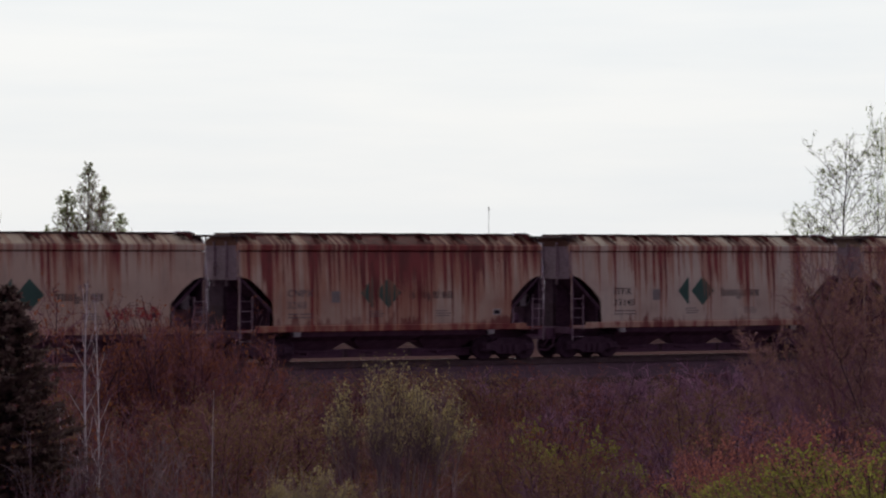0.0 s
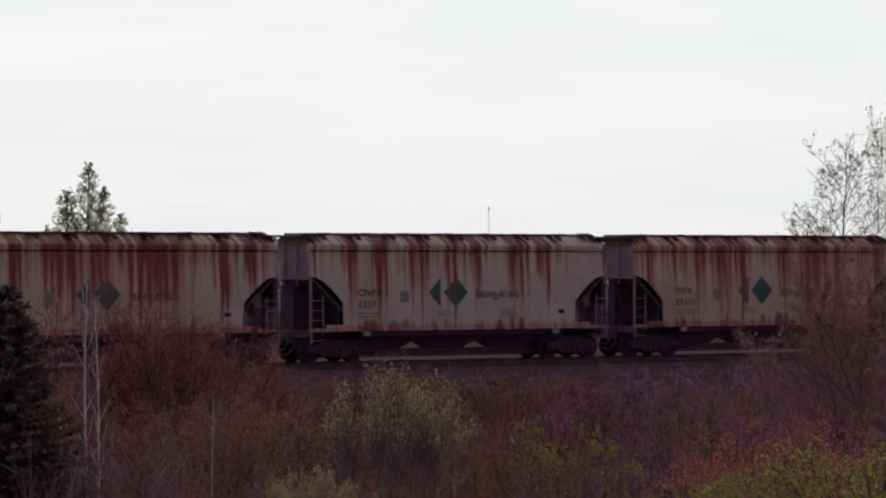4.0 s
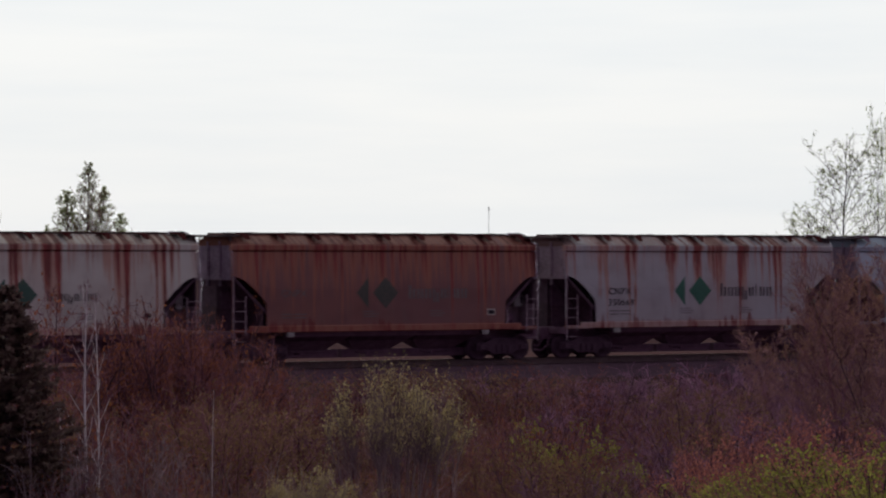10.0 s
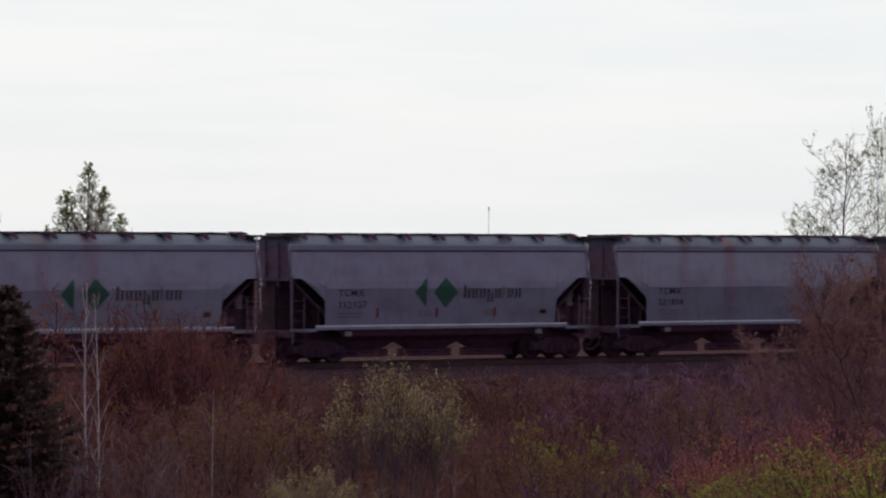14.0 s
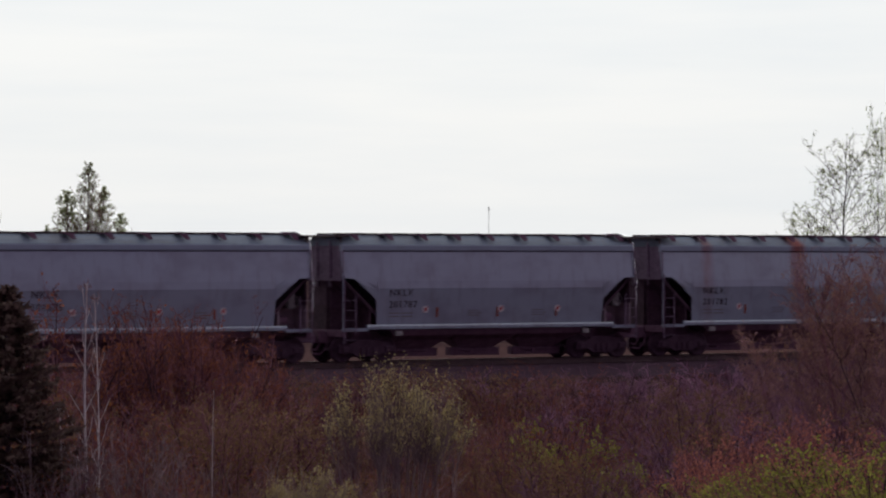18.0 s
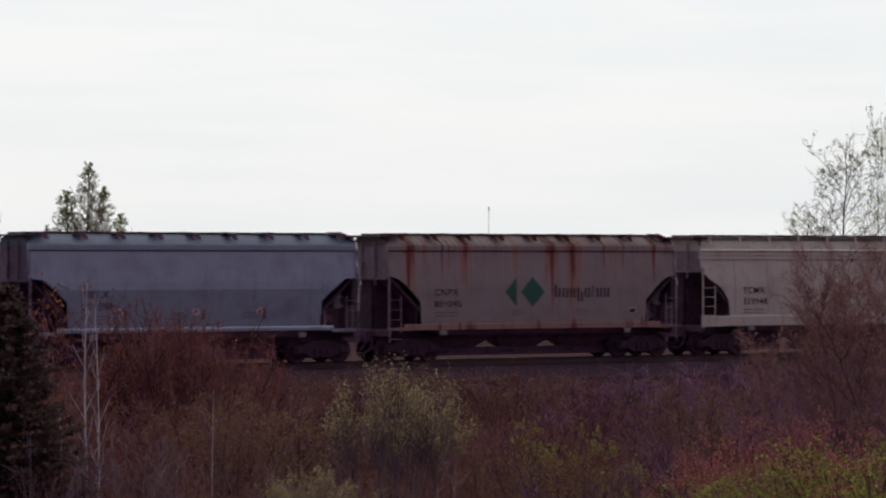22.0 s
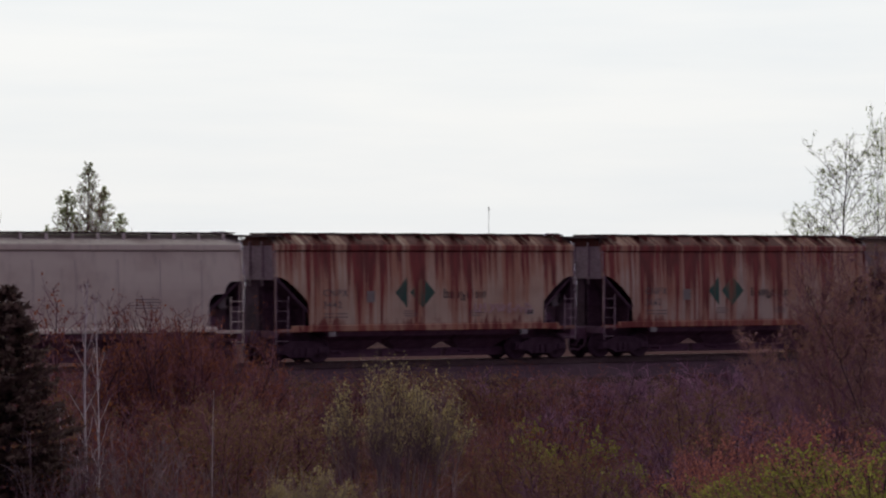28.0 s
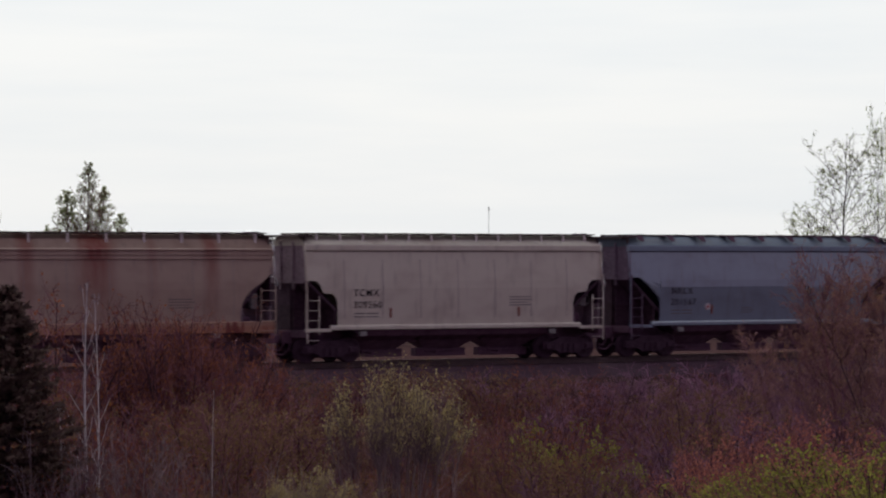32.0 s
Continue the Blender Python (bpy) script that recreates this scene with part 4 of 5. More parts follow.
add_car("ribbed", WHITE, 0.58, "CEFX", "302456", 1, "white covered hopper car with rust runs and green emblem", leaks=((1.5, 0.15), (3.1, 0.25), (4.9, 0.15), (5.8, 0.15), (7.2, 0.3), (9.8, 0.35), (11.2, 0.15)))
add_car("ribbed", (0.2, 0.087, 0.085), 0.6, "CNPX", "", 2, "brown rust-stained covered hopper car with faded emblem", logo_mat=LOGO_FADED)
add_car("ribbed", GREY, 0.5, "CNPX", "350669", 2, "grey covered hopper car with green emblem and rust runs", leaks=((1.8, 0.12), (3.0, 0.12), (4.9, 0.15), (6.2, 0.12), (7.2, 0.25), (8.3, 0.2), (10.0, 0.15)))
add_car("smooth", (0.36, 0.39, 0.48), 0.0, "TCMX", "372212", 2, "blue-grey covered hopper car with green emblem and faint stains", patch=((4.5, 0.45, 0.4), (6.3, 0.5, 0.5)), reflect=(3.3, 6.0, 8.7))
add_car("smooth", (0.34, 0.36, 0.46), 0.0, "TCMX", "312127", 2, "blue-grey covered hopper car with green emblem", reflect=(3.6, 6.1, 8.6))
add_car("smooth", (0.33, 0.35, 0.43), 0.0, "TCMX", "321804", 0, "plain grey covered hopper car with faint rust marks", patch=((3.2, 0.35, 0.5), (5.4, 0.45, 0.7)))
add_car("smooth", (0.355, 0.385, 0.475), 0.0, "NKLX", "201625", 0, "dark blue-grey covered hopper car with three round placards", discs=(3.5, 6.75, 9.25), reflect=(1.6, 6.45, 8.9))
add_car("smooth", (0.345, 0.37, 0.455), 0.0, "NKLX", "201787", 0, "dark grey covered hopper car with round placards", discs=(3.5, 6.75, 9.25), reflect=(4.0, 6.6, 9.2))
add_car("smooth", (0.345, 0.37, 0.455), 0.0, "NKLX", "201782", 0, "grey covered hopper car with two broad red stains", discs=(3.7, 9.25), reflect=(4.0, 9.5), patch=((2.2, 0.4, 0.7), (6.6, 0.55, 1.4)))
add_car("smooth", (0.36, 0.395, 0.485), 0.0, "NKLX", "201599", 0, "grey covered hopper car with round placards", discs=(3.4, 6.3, 8.8), reflect=(3.6, 6.6, 9.0))
add_car("ribbed", (0.36, 0.31, 0.29), 0.36, "CNPX", "801045", 2, "dull beige covered hopper car with green emblem", leaks=((3.3, 0.1), (7.1, 0.15), (8.0, 0.2), (1.0, 0.15)))
add_car("curved", (0.69, 0.635, 0.52), 0.0, "TCMX", "319948", 0, "off-white round-sided covered hopper car with end ladders", patch=((8.4, 0.7, 0.7), (6.4, 0.3, 0.7), (4.6, 0.25, 0.5), (5.0, 0.2, 0.5), (9.3, 0.3, 0.5)))
add_car("ribbed", WHITE, 0.88, "DTTX", "51710", 1, "white covered hopper car streaked with red rust", leaks=((2.2, 0.4), (4.1, 0.3), (5.8, 0.3), (7.6, 0.6), (8.9, 0.2), (10.0, 0.2), (11.3, 0.2), (0.5, 0.15)))
add_car("stepped", PALE, 0.0, "TCMX", "309576", 0, "pale grey covered hopper car with roof brackets", reflect=(3.4, 9.2))
add_car("ribbed", CREAM, 0.85, "CNPX", "3442", 1, "cream covered hopper car with rust runs and pale scrawl", leaks=((1.8, 0.5), (4.0, 0.9), (5.9, 0.3), (7.9, 0.8), (10.0, 0.3), (11.6, 0.2)), scrawl=(8.3, 10.6, 1.75, 2.15, GRAFFITI_PALE, 8))
add_car("ribbed", (0.54, 0.44, 0.355), 0.95, "CNPX", "3662", 1, "cream covered hopper car with heavy red rust runs", leaks=((1.9, 0.3), (4.0, 1.2), (6.0, 0.2), (7.2, 0.3), (8.3, 0.3), (9.0, 0.2), (10.6, 0.2), (0.5, 0.2)))
add_car("curved", (0.47, 0.35, 0.28), 0.0, "TCMX", "319434", 0, "beige round-sided covered hopper car with reddish stains", patch=((3.3, 0.45, 0.8), (5.9, 1.0, 1.2), (10.3, 0.45, 0.9), (8.0, 0.3, 0.4)))
add_car("stepped", PALE, 0.0, "TCMX", "309560", 0, "pale grey covered hopper car with dusty sides", reflect=(3.5, 9.0))
add_car("smooth", BLUE, 0.0, "NKLX", "201567", 0, "blue-grey covered hopper car with a round placard", discs=(3.7,), reflect=(3.9,))

# ---- plants ----
VIEW = Vector((0.5, 0.8660254, 0))
SIDE = Vector((0.8660254, -0.5, 0))


def spot(bearing, ahead):
    """A place on the ground: metres ahead of the rise, and thousandths to the right of the line across the hollow."""
    p = EYE + VIEW * ahead + SIDE * (ahead * bearing / 1000)
    return Vector((p.x, p.y, ground_height(p.x, p.y)))


def crown_height(bearing, ahead, elevation):
    return EYE.z + ahead * elevation / 1000 - spot(bearing, ahead).z


TOPS = {}


class Plant:
    """Branches and leaves grown at a height of one metre upwards; built as meshes shared by all copies."""

    def __init__(self, seed):
        self.r = random.Random(seed)
        self.wood, self.twigs, self.leaves = Shape(), Shape(), Shape()
        self.nodes = []

    def limb(self, shape, p, d, length, r0, r1, segs, wander=0.25, lift=0.0, sides=4):
        pts = [Vector(p)]
        d = Vector(d).normalized()
        for i in range(segs):
            d = (d + Vector((self.r.uniform(-1, 1), self.r.uniform(-1, 1), self.r.uniform(-0.6, 0.6))) * wander / segs ** 0.5 + Vector((0, 0, lift / segs))).normalized()
            pts.append(pts[-1] + d * length / segs)
        for i, (a, b) in enumerate(zip(pts, pts[1:])):
            shape.tube(a, b, r0 + (r1 - r0) * i / segs, r0 + (r1 - r0) * (i + 1) / segs, sides, False)
        return pts

    def sprout(self, pts, t):
        x = t * (len(pts) - 1)
        i = min(int(x), len(pts) - 2)
        return pts[i].lerp(pts[i + 1], x - i), (pts[i + 1] - pts[i]).normalized()

    def fan(self, d, angle):
        """A direction that leaves d by about that many degrees, anywhere round it."""
        u = d.orthogonal().normalized()
        w = d.cross(u)
        t = self.r.uniform(0, 2 * math.pi)
        a = radians(angle * self.r.uniform(0.7, 1.3))
        return d * math.cos(a) + (u * math.cos(t) + w * math.sin(t)) * math.sin(a)

    def leaf(self, p, size, droop=None):
        a = Vector((self.r.gauss(0, 1), self.r.gauss(0, 1), self.r.gauss(0, 1))).normalized()
        b = a.orthogonal().normalized() * size * 0.32
        a = a * size
        p = Vector(p)
        self.leaves.face(p, p + a * 0.5 + b, p + a, p + a * 0.5 - b)

    def done(self, name, label, category, wood_mat, twig_mat, leaf_mat, group="", leaf_name="foliage"):
        ob = thing(name, label, category, group)
        TOPS[ob.name] = max(v[2] for s in (self.wood, self.twigs, self.leaves) for v in s.v)
        if self.wood.f:
            piece("trunk" if category == "tree" else "stem_clump", self.wood.mesh(name + "_wood", wood_mat), ob)
        if self.twigs.f:
            piece("branchwork", self.twigs.mesh(name + "_twigs", twig_mat), ob)
        if self.leaves.f:
            piece(leaf_name, self.leaves.mesh(name + "_leaves", leaf_mat), ob)
        return ob


def bush(seed, height, radius, limbs, shoots, leaves, leaf_size, fine=0.005, leaf_from=0.3, up=0.15, arch=0.45, thick=1.0, fork=50, shoot_from=0.22, low=0.72):
    """A rounded bush: limbs that spread from the root and arch over, twigs all along them, leaves towards the outside."""
    g = Plant(seed)
    for i in range(limbs):
        a = 2 * math.pi * (i + g.r.random()) / limbs
        s = g.r.random() ** 0.55
        k = s * radius / height
        d = Vector((math.cos(a) * k, math.sin(a) * k, 1))
        length = height * (1 - 0.25 * s) * g.r.uniform(low, 1.05) * (1 + k * k) ** 0.5
        base = Vector((math.cos(a), math.sin(a), 0)) * g.r.uniform(0.02, 0.25)
        main = g.limb(g.wood, base + Vector((0, 0, -0.15)), d, length, 0.017 * thick, 0.006, 6, 0.3, -arch * s, 4)
        for j in range(shoots):
            t = g.r.uniform(shoot_from, 1)
            p, dd = g.sprout(main, t)
            e = g.fan(dd, fork)
            e.z += up
            sh = g.limb(g.twigs, p, e, height * g.r.uniform(0.1, 0.25) * (1.2 - 0.5 * t), fine * 1.2, fine * 0.7, 3, 0.35, 0.1, 3)
            for _ in range(4):
                q, qd = g.sprout(sh, g.r.uniform(0.2, 1))
                tw = g.limb(g.twigs, q, g.fan(qd, fork * 0.9), height * g.r.uniform(0.04, 0.1), fine * 0.8, fine * 0.45, 1, 0.3, 0, 3)
                if t > leaf_from:
                    for _ in range(leaves):
                        w, wd = g.sprout(tw, g.r.uniform(0.1, 1.1))
                        g.leaf(w + Vector((g.r.gauss(0, 0.025), g.r.gauss(0, 0.025), g.r.gauss(0, 0.025))), leaf_size * g.r.uniform(0.55, 1.35))
    return g


def tree(seed, height, first, limbs, reach, rise, twigs, leaves, leaf_size, radius, taper=0.75, fine=0.009, even=0.6, bend=0.22):
    """One trunk with limbs up its length; the crown narrows upwards."""
    g = Plant(seed)
    trunk = g.limb(g.wood, (0, 0, -0.3), (g.r.uniform(-0.03, 0.03), g.r.uniform(-0.03, 0.03), 1), height + 0.3, radius, radius * 0.15, 14, bend, 0.1, 7)
    for i in range(limbs):
        t = first + (0.98 - first) * (i + g.r.random()) / limbs
        p, d = g.sprout(trunk, t)
        k = (t - first) / (1 - first)
        length = reach * (1 - taper * k) * g.r.uniform(even, 1.15)
        a = 2.4 * i + g.r.uniform(-0.5, 0.5)
        e = Vector((math.cos(a), math.sin(a), rise + 0.8 * k))
        r = radius * 0.4 * (1 - 0.7 * k)
        main = g.limb(g.wood, p, e, length, r * 0.7, 0.006, 5, 0.3, 0.35, 4)
        for j in range(twigs):
            q, qd = g.sprout(main, g.r.uniform(0.2, 1))
            f = g.fan(qd, 42)
            f.z += 0.25
            s = g.limb(g.twigs, q, f, length * g.r.uniform(0.2, 0.42), fine * 1.2, fine * 0.7, 3, 0.35, 0.1, 3)
            for _ in range(3):
                w, wd = g.sprout(s, g.r.uniform(0.3, 1))
                tw = g.limb(g.twigs, w, g.fan(wd, 45), length * g.r.uniform(0.06, 0.16), fine * 0.8, fine * 0.5, 2, 0.3, 0, 3)
                for _ in range(leaves):
                    v, _d = g.sprout(tw, g.r.uniform(0, 1))
                    g.leaf(v + Vector((g.r.gauss(0, 0.03), g.r.gauss(0, 0.03), g.r.gauss(0, 0.03))), leaf_size * g.r.uniform(0.6, 1.3))
    return g


def spruce(seed, height, radius):
    """Tiers of drooping boughs, each a spray of needle tufts."""
    g = Plant(seed)
    g.limb(g.wood, (0, 0, -0.3), (0, 0, 1), height + 0.3, 0.11, 0.01, 10, 0.03, 0, 7)
    tiers = int(height * 6)
    for i in range(tiers):
        k = (i + g.r.random()) / tiers
        z = height * (0.06 + 0.93 * k)
        for j in range(int(16 - 7 * k)):
            a = g.r.uniform(0, 2 * math.pi)
            length = radius * (1 - k) ** 0.8 * g.r.uniform(0.55, 1.2) + 0.08
            d = Vector((math.cos(a), math.sin(a), 0.15 - 0.45 * (1 - k)))
            b = g.limb(g.wood, (0, 0, z), d, length, 0.018, 0.005, 4, 0.12, 0.28, 3)
            for _ in range(int(20 + 60 * length)):
                q, qd = g.sprout(b, g.r.uniform(0.12, 1))
                e = g.fan(qd, 50)
                e.z -= 0.25
                n = e.normalized() * g.r.uniform(0.1, 0.2)
                w = n.orthogonal().normalized() * 0.024
                g.leaves.face(q - w, q + n * 0.6 - w * 1.2, q + n, q + n * 0.6 + w * 1.2, q + w)
    return g


def plant(ob, bearing, ahead, elevation, turn=0.0, lean=0.0, copy=True, flat=1.0):
    """Sets a plant on the ground so that its tip reaches that many thousandths over the eye's level."""
    p = spot(bearing, ahead)
    size = crown_height(bearing, ahead, elevation) / TOPS[ob.name]
    k = Vector((size * flat, size * flat, size))
    if copy:
        k = Vector((k.x / ob.scale.x, k.y / ob.scale.y, k.z / ob.scale.z))
    m = Matrix.LocRotScale(p, Euler((radians(lean), 0, radians(turn))), k)
    if copy:
        return copy_thing(ob, m)
    ob.matrix_basis = m
    return ob


# big plants before the train
fir = spruce(11, 7.4, 2.45).done("spruce", "dark green spruce beside the brush, in shade", "tree", BARK, TWIG, NEEDLES, leaf_name="needles")
plant(fir, -151, 62, -8, 0, copy=False)
birch = tree(21, 7.2, 0.3, 22, 0.95, 1.3, 5, 1, 0.03, 0.056, 0.5, 0.006, 0.6, 0.1).done("birch", "thin young birch with white bark and bare twigs", "tree", BIRCH_BARK, PALE_TWIG, LEAF_RUST, "young birches in the brush")
plant(birch, -123.2, 63, -6, 40, copy=False)
plant(birch, -119.5, 63.5, -10, 190, 1.2, flat=0.7)
plant(birch, -144, 83, -18, 100, -1, flat=0.7)
plant(birch, -131.5, 62, -50, 260, 2, flat=0.6)
plant(birch, -80.5, 64, -44, 70, 1, flat=0.5)
willow = bush(35, 3.3, 1.45, 20, 22, 6, 0.04, 0.005, 0.8, 0.5, -0.3, 1.5, 26, 0.69, 0.88).done("willow_shrub", "willow shrub with pale yellow-green young leaves", "shrub", PALE_TWIG, PALE_TWIG, LEAF_WILLOW, "willow shrubs")
plant(willow, -18, 63.5, -31, 0, copy=False, flat=0.68)
plant(willow, -11, 66, -40, 140, flat=0.6)
plant(willow, -46, 60, -69, 130, flat=0.8)
plant(willow, -52, 61, -75, 250, flat=0.8)
thicket = tree(41, 6.0, 0.1, 46, 2.6, 0.5, 15, 5, 0.036, 0.05, 0.45, 0.006).done("bare_thicket_tree", "leafing scrub tree with fine brown twigs", "tree", TWIG, HAZE_TWIG, LEAF_HAZE, "scrub trees")
plant(thicket, 139, 84, 8, 20, copy=False)
plant(thicket, 151, 86, 8, 150)
plant(thicket, 127, 87, -3, 260)
plant(thicket, 144, 88, 3, 320)
plant(thicket, 115, 89, -21, 60)
plant(thicket, 158, 83, -4, 220)


def in_one(g):
    """Twigs and stems of a sparse plant as one mesh."""
    for q in g.twigs.quads():
        g.wood.face(*q)
    g.twigs = Shape()
    return g


sapling = in_one(tree(71, 7.0, 0.45, 14, 1.3, 0.9, 4, 1, 0.05, 0.035, 0.5, 0.007)).done("leaning_sapling", "thin dark leaning sapling, almost bare", "tree", BARK, BARK, LEAF_HAZE, "saplings")
plant(sapling, 158, 77, 3, 240, 15, copy=False)
plant(sapling, 149, 74, -42, 240, 17, flat=0.8)

# brush that fills the hollow: a few kinds of two growths each, many of each
KINDS = {
    "brown": [bush(q, 2.9, 1.6, 12, 15, 2, 0.042).done("brown_shrub", "bare brown twiggy shrub in the hollow", "shrub", BARK, TWIG, LEAF_RUST, "brown shrubs") for q in (51, 151)],
    "dusky": [bush(q, 2.7, 1.8, 13, 17, 0, 0.04, 0.0055).done("dusky_shrub", "dense purplish-brown leafless shrub", "shrub", BARK, MAUVE_TWIG, LEAF_OLIVE, "dusky shrubs") for q in (52, 152)],
    "rusty": [bush(q, 3.2, 1.5, 10, 12, 7, 0.027, up=0.3, arch=0.25).done("rusty_shrub", "shrub breaking into rusty orange buds", "shrub", BARK, TWIG, LEAF_RUST, "rusty shrubs") for q in (53, 153)],
    "olive": [bush(q, 2.9, 1.5, 12, 15, 6, 0.037).done("olive_shrub", "shrub with olive-yellow opening buds", "shrub", BARK, TWIG, LEAF_OLIVE, "olive shrubs") for q in (54, 154)],
    "red": [bush(q, 2.7, 1.5, 11, 15, 7, 0.038).done("red_leaved_shrub", "shrub with dull red young leaves", "shrub", BARK, TWIG, LEAF_RED, "red-leaved shrubs") for q in (55, 155)],
    "green": [bush(q, 2.5, 1.5, 12, 15, 8, 0.042).done("green_leaved_shrub", "low shrub in fresh bright green leaf", "shrub", BARK, TWIG, LEAF_GREEN, "green-leaved shrubs") for q in (56, 156)],
    "grey": [in_one(bush(q, 3.0, 1.2, 8, 11, 1, 0.032, 0.005, 0.5, 0.4, 0.1, 1.3)).done("grey_shrub", "sparse shrub of pale grey bare stems", "shrub", PALE_TWIG, PALE_TWIG, LEAF_RUST, "grey shrubs") for q in (57, 157)],
}
used = set()


def brush(kind, bearing, ahead, elevation, flat=1.0):
    """One more shrub of a kind, turned and leaning as chance has it."""
    ob = RND.choice(KINDS[kind])
    turn = RND.uniform(0, 360)
    plant(ob, bearing, ahead, elevation, turn, RND.uniform(-4, 4), copy=ob in used, flat=flat)
    used.add(ob)


RND = random.Random(5)
# the row along the foot of the bank
for i in range(84):
    b = -168 + 336 * (i + RND.random()) / 84
    ahead = (EYE.y * -1 - RND.uniform(9.5, 15)) / (0.866 - 0.0005 * b)
    e = -34 - RND.uniform(0, 7)
    if b < -66:
        e = -28 - RND.uniform(0, 12) - max(0, (b + 104)) * 0.3
    elif b > 90:
        e = -33 - RND.uniform(0, 8)
    brush(RND.choice(["dusky", "dusky", "dusky", "brown"] if b > 55 else ["dusky", "brown", "olive", "brown", "rusty"] if b > -60 else ["brown", "rusty", "brown"]), b, ahead, e, 1.15)
# the middle of the hollow
for i in range(120):
    b = -168 + 336 * ((i * 0.618034) % 1)
    ahead = RND.uniform(74, 90) + 0.05 * b
    e = -44 - (90 + 0.05 * b - ahead) * RND.uniform(0.2, 1.3) - RND.uniform(0, 8)
    if b < -68:
        e += 12
        kind = RND.choice(["brown", "rusty", "olive", "brown"])
    elif b < -40:
        kind = RND.choice(["olive", "dusky", "brown"])
    elif b < 60:
        kind = RND.choice(["brown", "dusky", "rusty", "olive", "brown"])
    else:
        kind = RND.choice(["dusky", "dusky", "dusky", "dusky", "brown"])
    if 54 < b < 76:
        kind, e = "brown", min(e, -52)
    brush(kind, b, ahead, e)
# the near side
for i in range(112):
    b = -168 + 336 * ((i * 0.618034 + 0.3) % 1)
    ahead = RND.uniform(58, 74)
    e = -58 - (74 - ahead) * RND.uniform(0.4, 1.5) - RND.uniform(0, 9)
    if b < -110:
        kind = RND.choice(["brown", "grey", "brown", "grey", "dusky"])
    elif b < -60:
        kind = RND.choice(["brown", "rusty", "olive", "brown"])
    elif b < 50:
        kind = RND.choice(["brown", "brown", "olive", "olive", "rusty", "dusky"])
    elif b < 78:
        kind = RND.choice(["brown", "dusky", "dusky", "olive"])
    else:
        kind = RND.choice(["red", "dusky", "brown", "dusky", "grey"])
    # open ground round the birches and the willow
    if ahead < 69 and (-132 < b < -114 or -36 < b < -4) or 54 < b < 76:
        continue
    brush(kind, b, ahead, e)
# taller thin growth at the end where the spruce stands
for b, ahead, e in ((-89, 84, -10), (-97, 86, -17), (-106, 84, -20), (-81, 85, -23), (-74, 86, -31), (-93, 82, -14), (-136, 80, -4), (-129, 82, -9), (-114, 81, -12), (-146, 78, -14)):
    brush("rusty" if b > -110 else "brown", b, ahead, e, 0.8)
for i in range(11):
    brush("rusty", -108 + 34 * (i + RND.random()) / 11, RND.uniform(80, 85), -9 - RND.uniform(0, 14) - 0.5 * abs(i - 5), 0.75)
# the tall olive shrubs between the birches and the willow
for i in range(9):
    brush("olive", -88 + 30 * (i + RND.random()) / 9, RND.uniform(66, 74), -37 - RND.uniform(0, 16), 0.75)
# patches of olive and orange growth, and pale bare stems
for kind, b, ahead, e in (("olive", -78, 74, -43), ("olive", -84, 70, -50), ("olive", 1, 78, -41), ("olive", 8, 80, -45), ("green", 42, 74, -54), ("olive", 84, 84, -40), ("olive", 91, 82, -39), ("olive", 98, 83, -42),
                          ("olive", 17, 68, -62), ("olive", 24, 66, -66), ("rusty", -70, 72, -48), ("rusty", -62, 70, -58), ("grey", -75, 62, -70), ("grey", -100, 63, -57), ("grey", -108, 64, -54), ("grey", -60, 61, -66), ("grey", 2, 60, -70), ("grey", -90, 60, -64), ("grey", -134, 61, -55), ("grey", -114, 62, -58), ("grey", -127, 60, -66), ("grey", -104, 61, -62), ("brown", -112, 65, -48),
                          ("olive", 30, 64, -58), ("olive", 40, 63, -60), ("rusty", 14, 70, -52), ("brown", 33, 72, -48)):
    brush(kind, b, ahead, e, 0.85)
# the bright green corner and the red shrubs behind it
for i in range(22):
    q = (i + RND.random()) / 22
    brush("green" if i % 5 != 2 else "red", 80 + 86 * q, RND.uniform(54, 60), -74 + 14 * min(1, q * 2.0) - RND.uniform(0, 11))
for i in range(14):
    q = (i + RND.random()) / 14
    brush("red", 90 + 60 * q, RND.uniform(61, 67), -47 - RND.uniform(0, 10) - 14 * abs(q - 0.5), 0.85)
for i in range(9):
    brush("olive" if i % 2 else "dusky", 84 + 82 * (i + RND.random()) / 9, RND.uniform(71, 75), -44 - RND.uniform(0, 6))

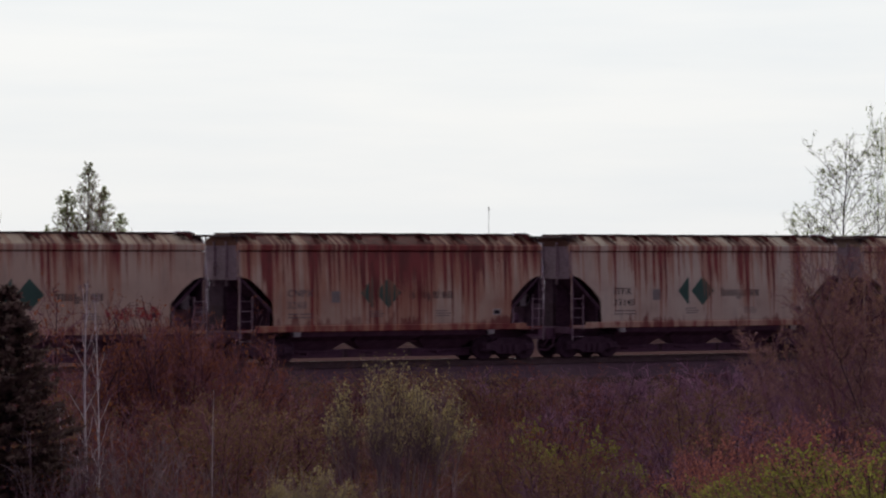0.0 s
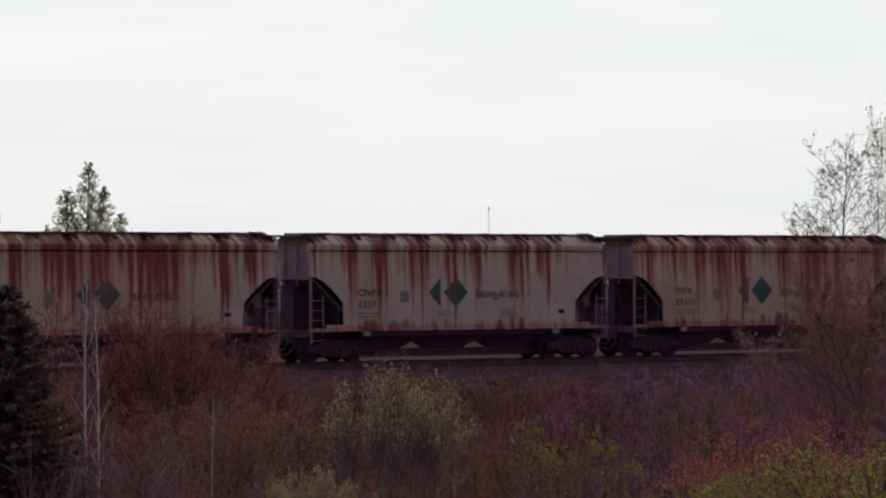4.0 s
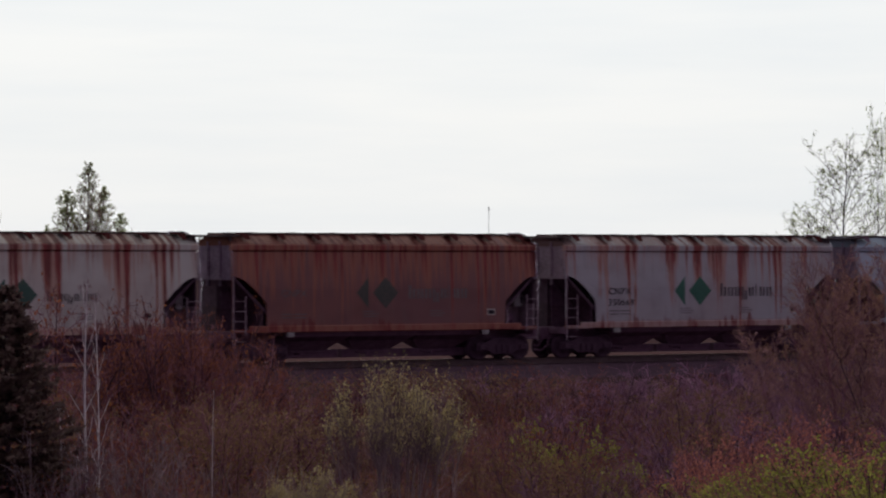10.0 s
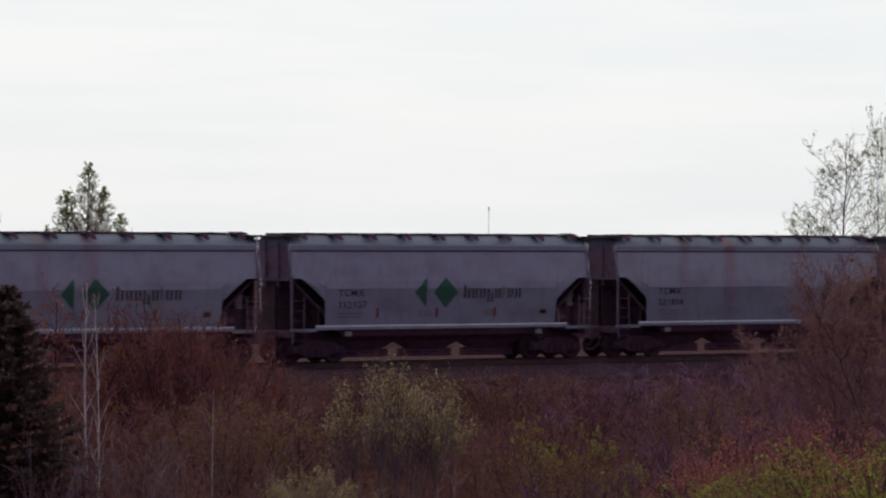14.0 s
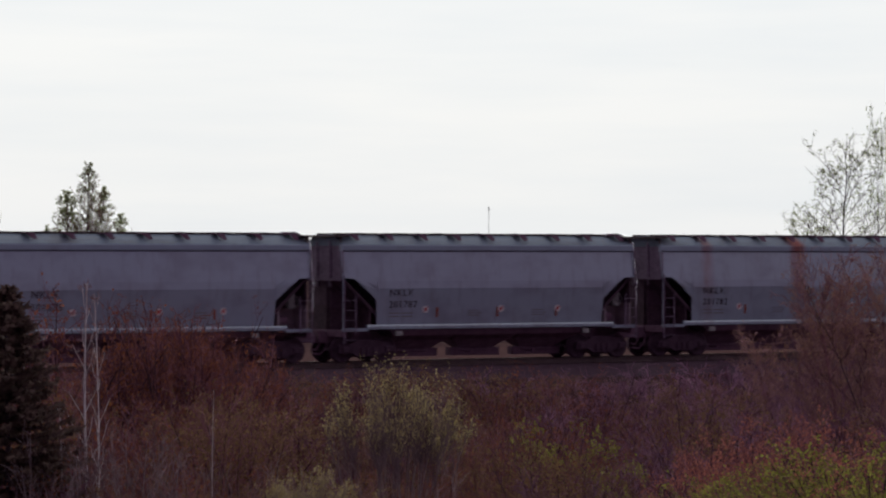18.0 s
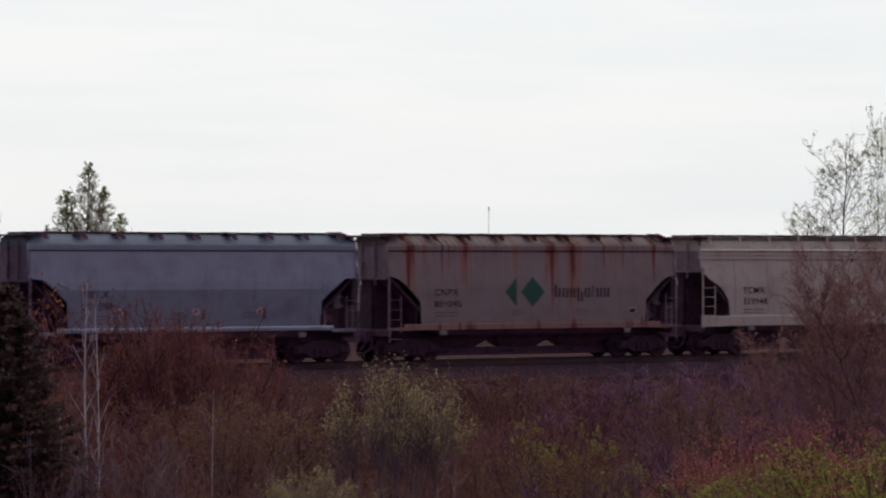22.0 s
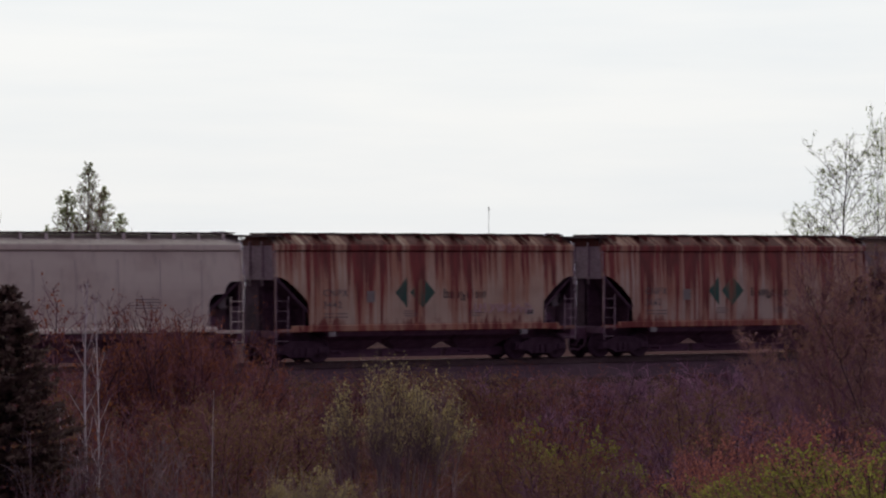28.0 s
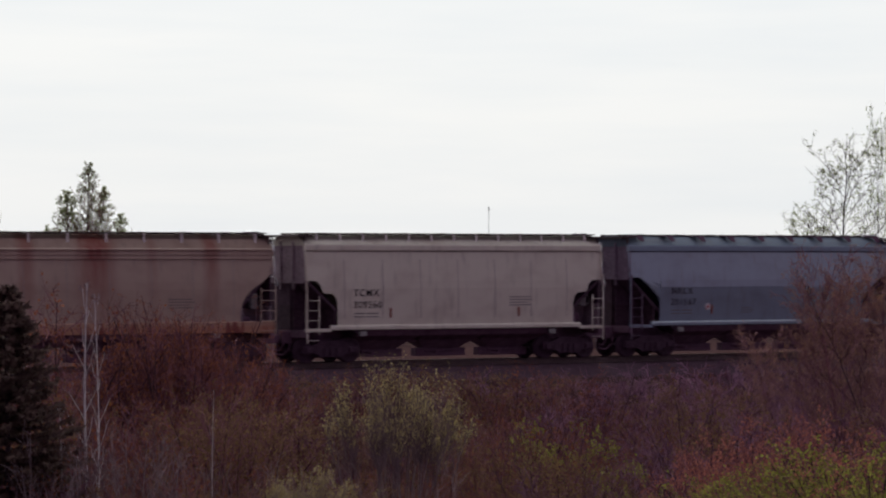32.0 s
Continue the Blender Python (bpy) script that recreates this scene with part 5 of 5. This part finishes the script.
# trees and the mast beyond the line
aspen = tree(64, 10.0, 0.3, 95, 2.9, 0.45, 7, 3, 0.075, 0.08, 0.93, 0.008, 0.6, 0.05).done("young_aspen", "slender aspen with small dull green leaves", "tree", BARK, TWIG, LEAF_DARK, "aspens beyond the line")
plant(aspen, -124.2, 150, 34.5, 0, copy=False, flat=1.1)
plant(aspen, -112, 152, 16.5, 120, flat=1.1)
plant(aspen, -137, 155, 12.5, 220, flat=1.0)
plant(aspen, -131, 150, 24.5, 300, flat=1.3)
plant(aspen, -118.8, 151, 26, 60, flat=1.15)
bare = tree(62, 12.0, 0.2, 48, 4.8, 0.75, 7, 2, 0.14, 0.075, 0.5, 0.007, 0.7).done("leafing_poplar", "open poplar with thin branches and few small leaves", "tree", BARK, BARK, LEAF_DARK, "poplars beyond the line")
plant(bare, 134.5, 150, 46, 0, copy=False, flat=1.65)
plant(bare, 152.5, 152, 55.5, 140, flat=0.5)
plant(bare, 127, 153, 20, 250, flat=1.2)
plant(bare, -155, 158, 19, 200, flat=0.4)

mast = thing("slim_mast", "slim grey mast standing beyond the track", "mast")
mp = spot(15.9, 175)
mh = EYE.z + 175 * 0.0181 - mp.z
piece("pole", Shape().tube((0, 0, -0.3), (0, 0, mh), 0.026, 0.016, 8).mesh("mast_pole", GALV), mast)
piece("crossbar", Shape().tube((-0.1, 0, mh - 0.15), (0.1, 0, mh - 0.15), 0.014, n=5).tube((0, 0, mh - 0.12), (0, 0, mh + 0.05), 0.03, n=6).mesh("mast_crossbar", GALV), mast)
mast.matrix_basis = Matrix.Translation(mp)


# ---- what moves: the train rolls past, gathering speed ----
def travelled(t):
    return 9.7632 * t + 0.0059302 * t * t + 0.000024779 * t ** 3


def motions():
    for i, (car, wheels) in enumerate(TRAIN):
        x0 = FIRST + PITCH * i
        walk(car, [(float(t), pose(x0 - travelled(t), 0, 0)) for t in range(33)])
        # the wheels are turned while their car rolls through the cutting
        steps = [k / 15 for k in range(481) if -36 < x0 - travelled(k / 15) < 28]
        if not steps:
            continue
        turns = [0.0] + [s for s in steps if 0 < s < 32] + [32.0]
        s0, s1 = travelled(steps[0]), travelled(steps[-1])
        for w in wheels:
            at = w.matrix_basis.translation.copy()
            walk(w, [(t, pose(at.x, at.y, at.z, 0, -math.degrees((min(max(travelled(t), s0), s1) - s0) / 0.458), 0)) for t in turns])


motions()
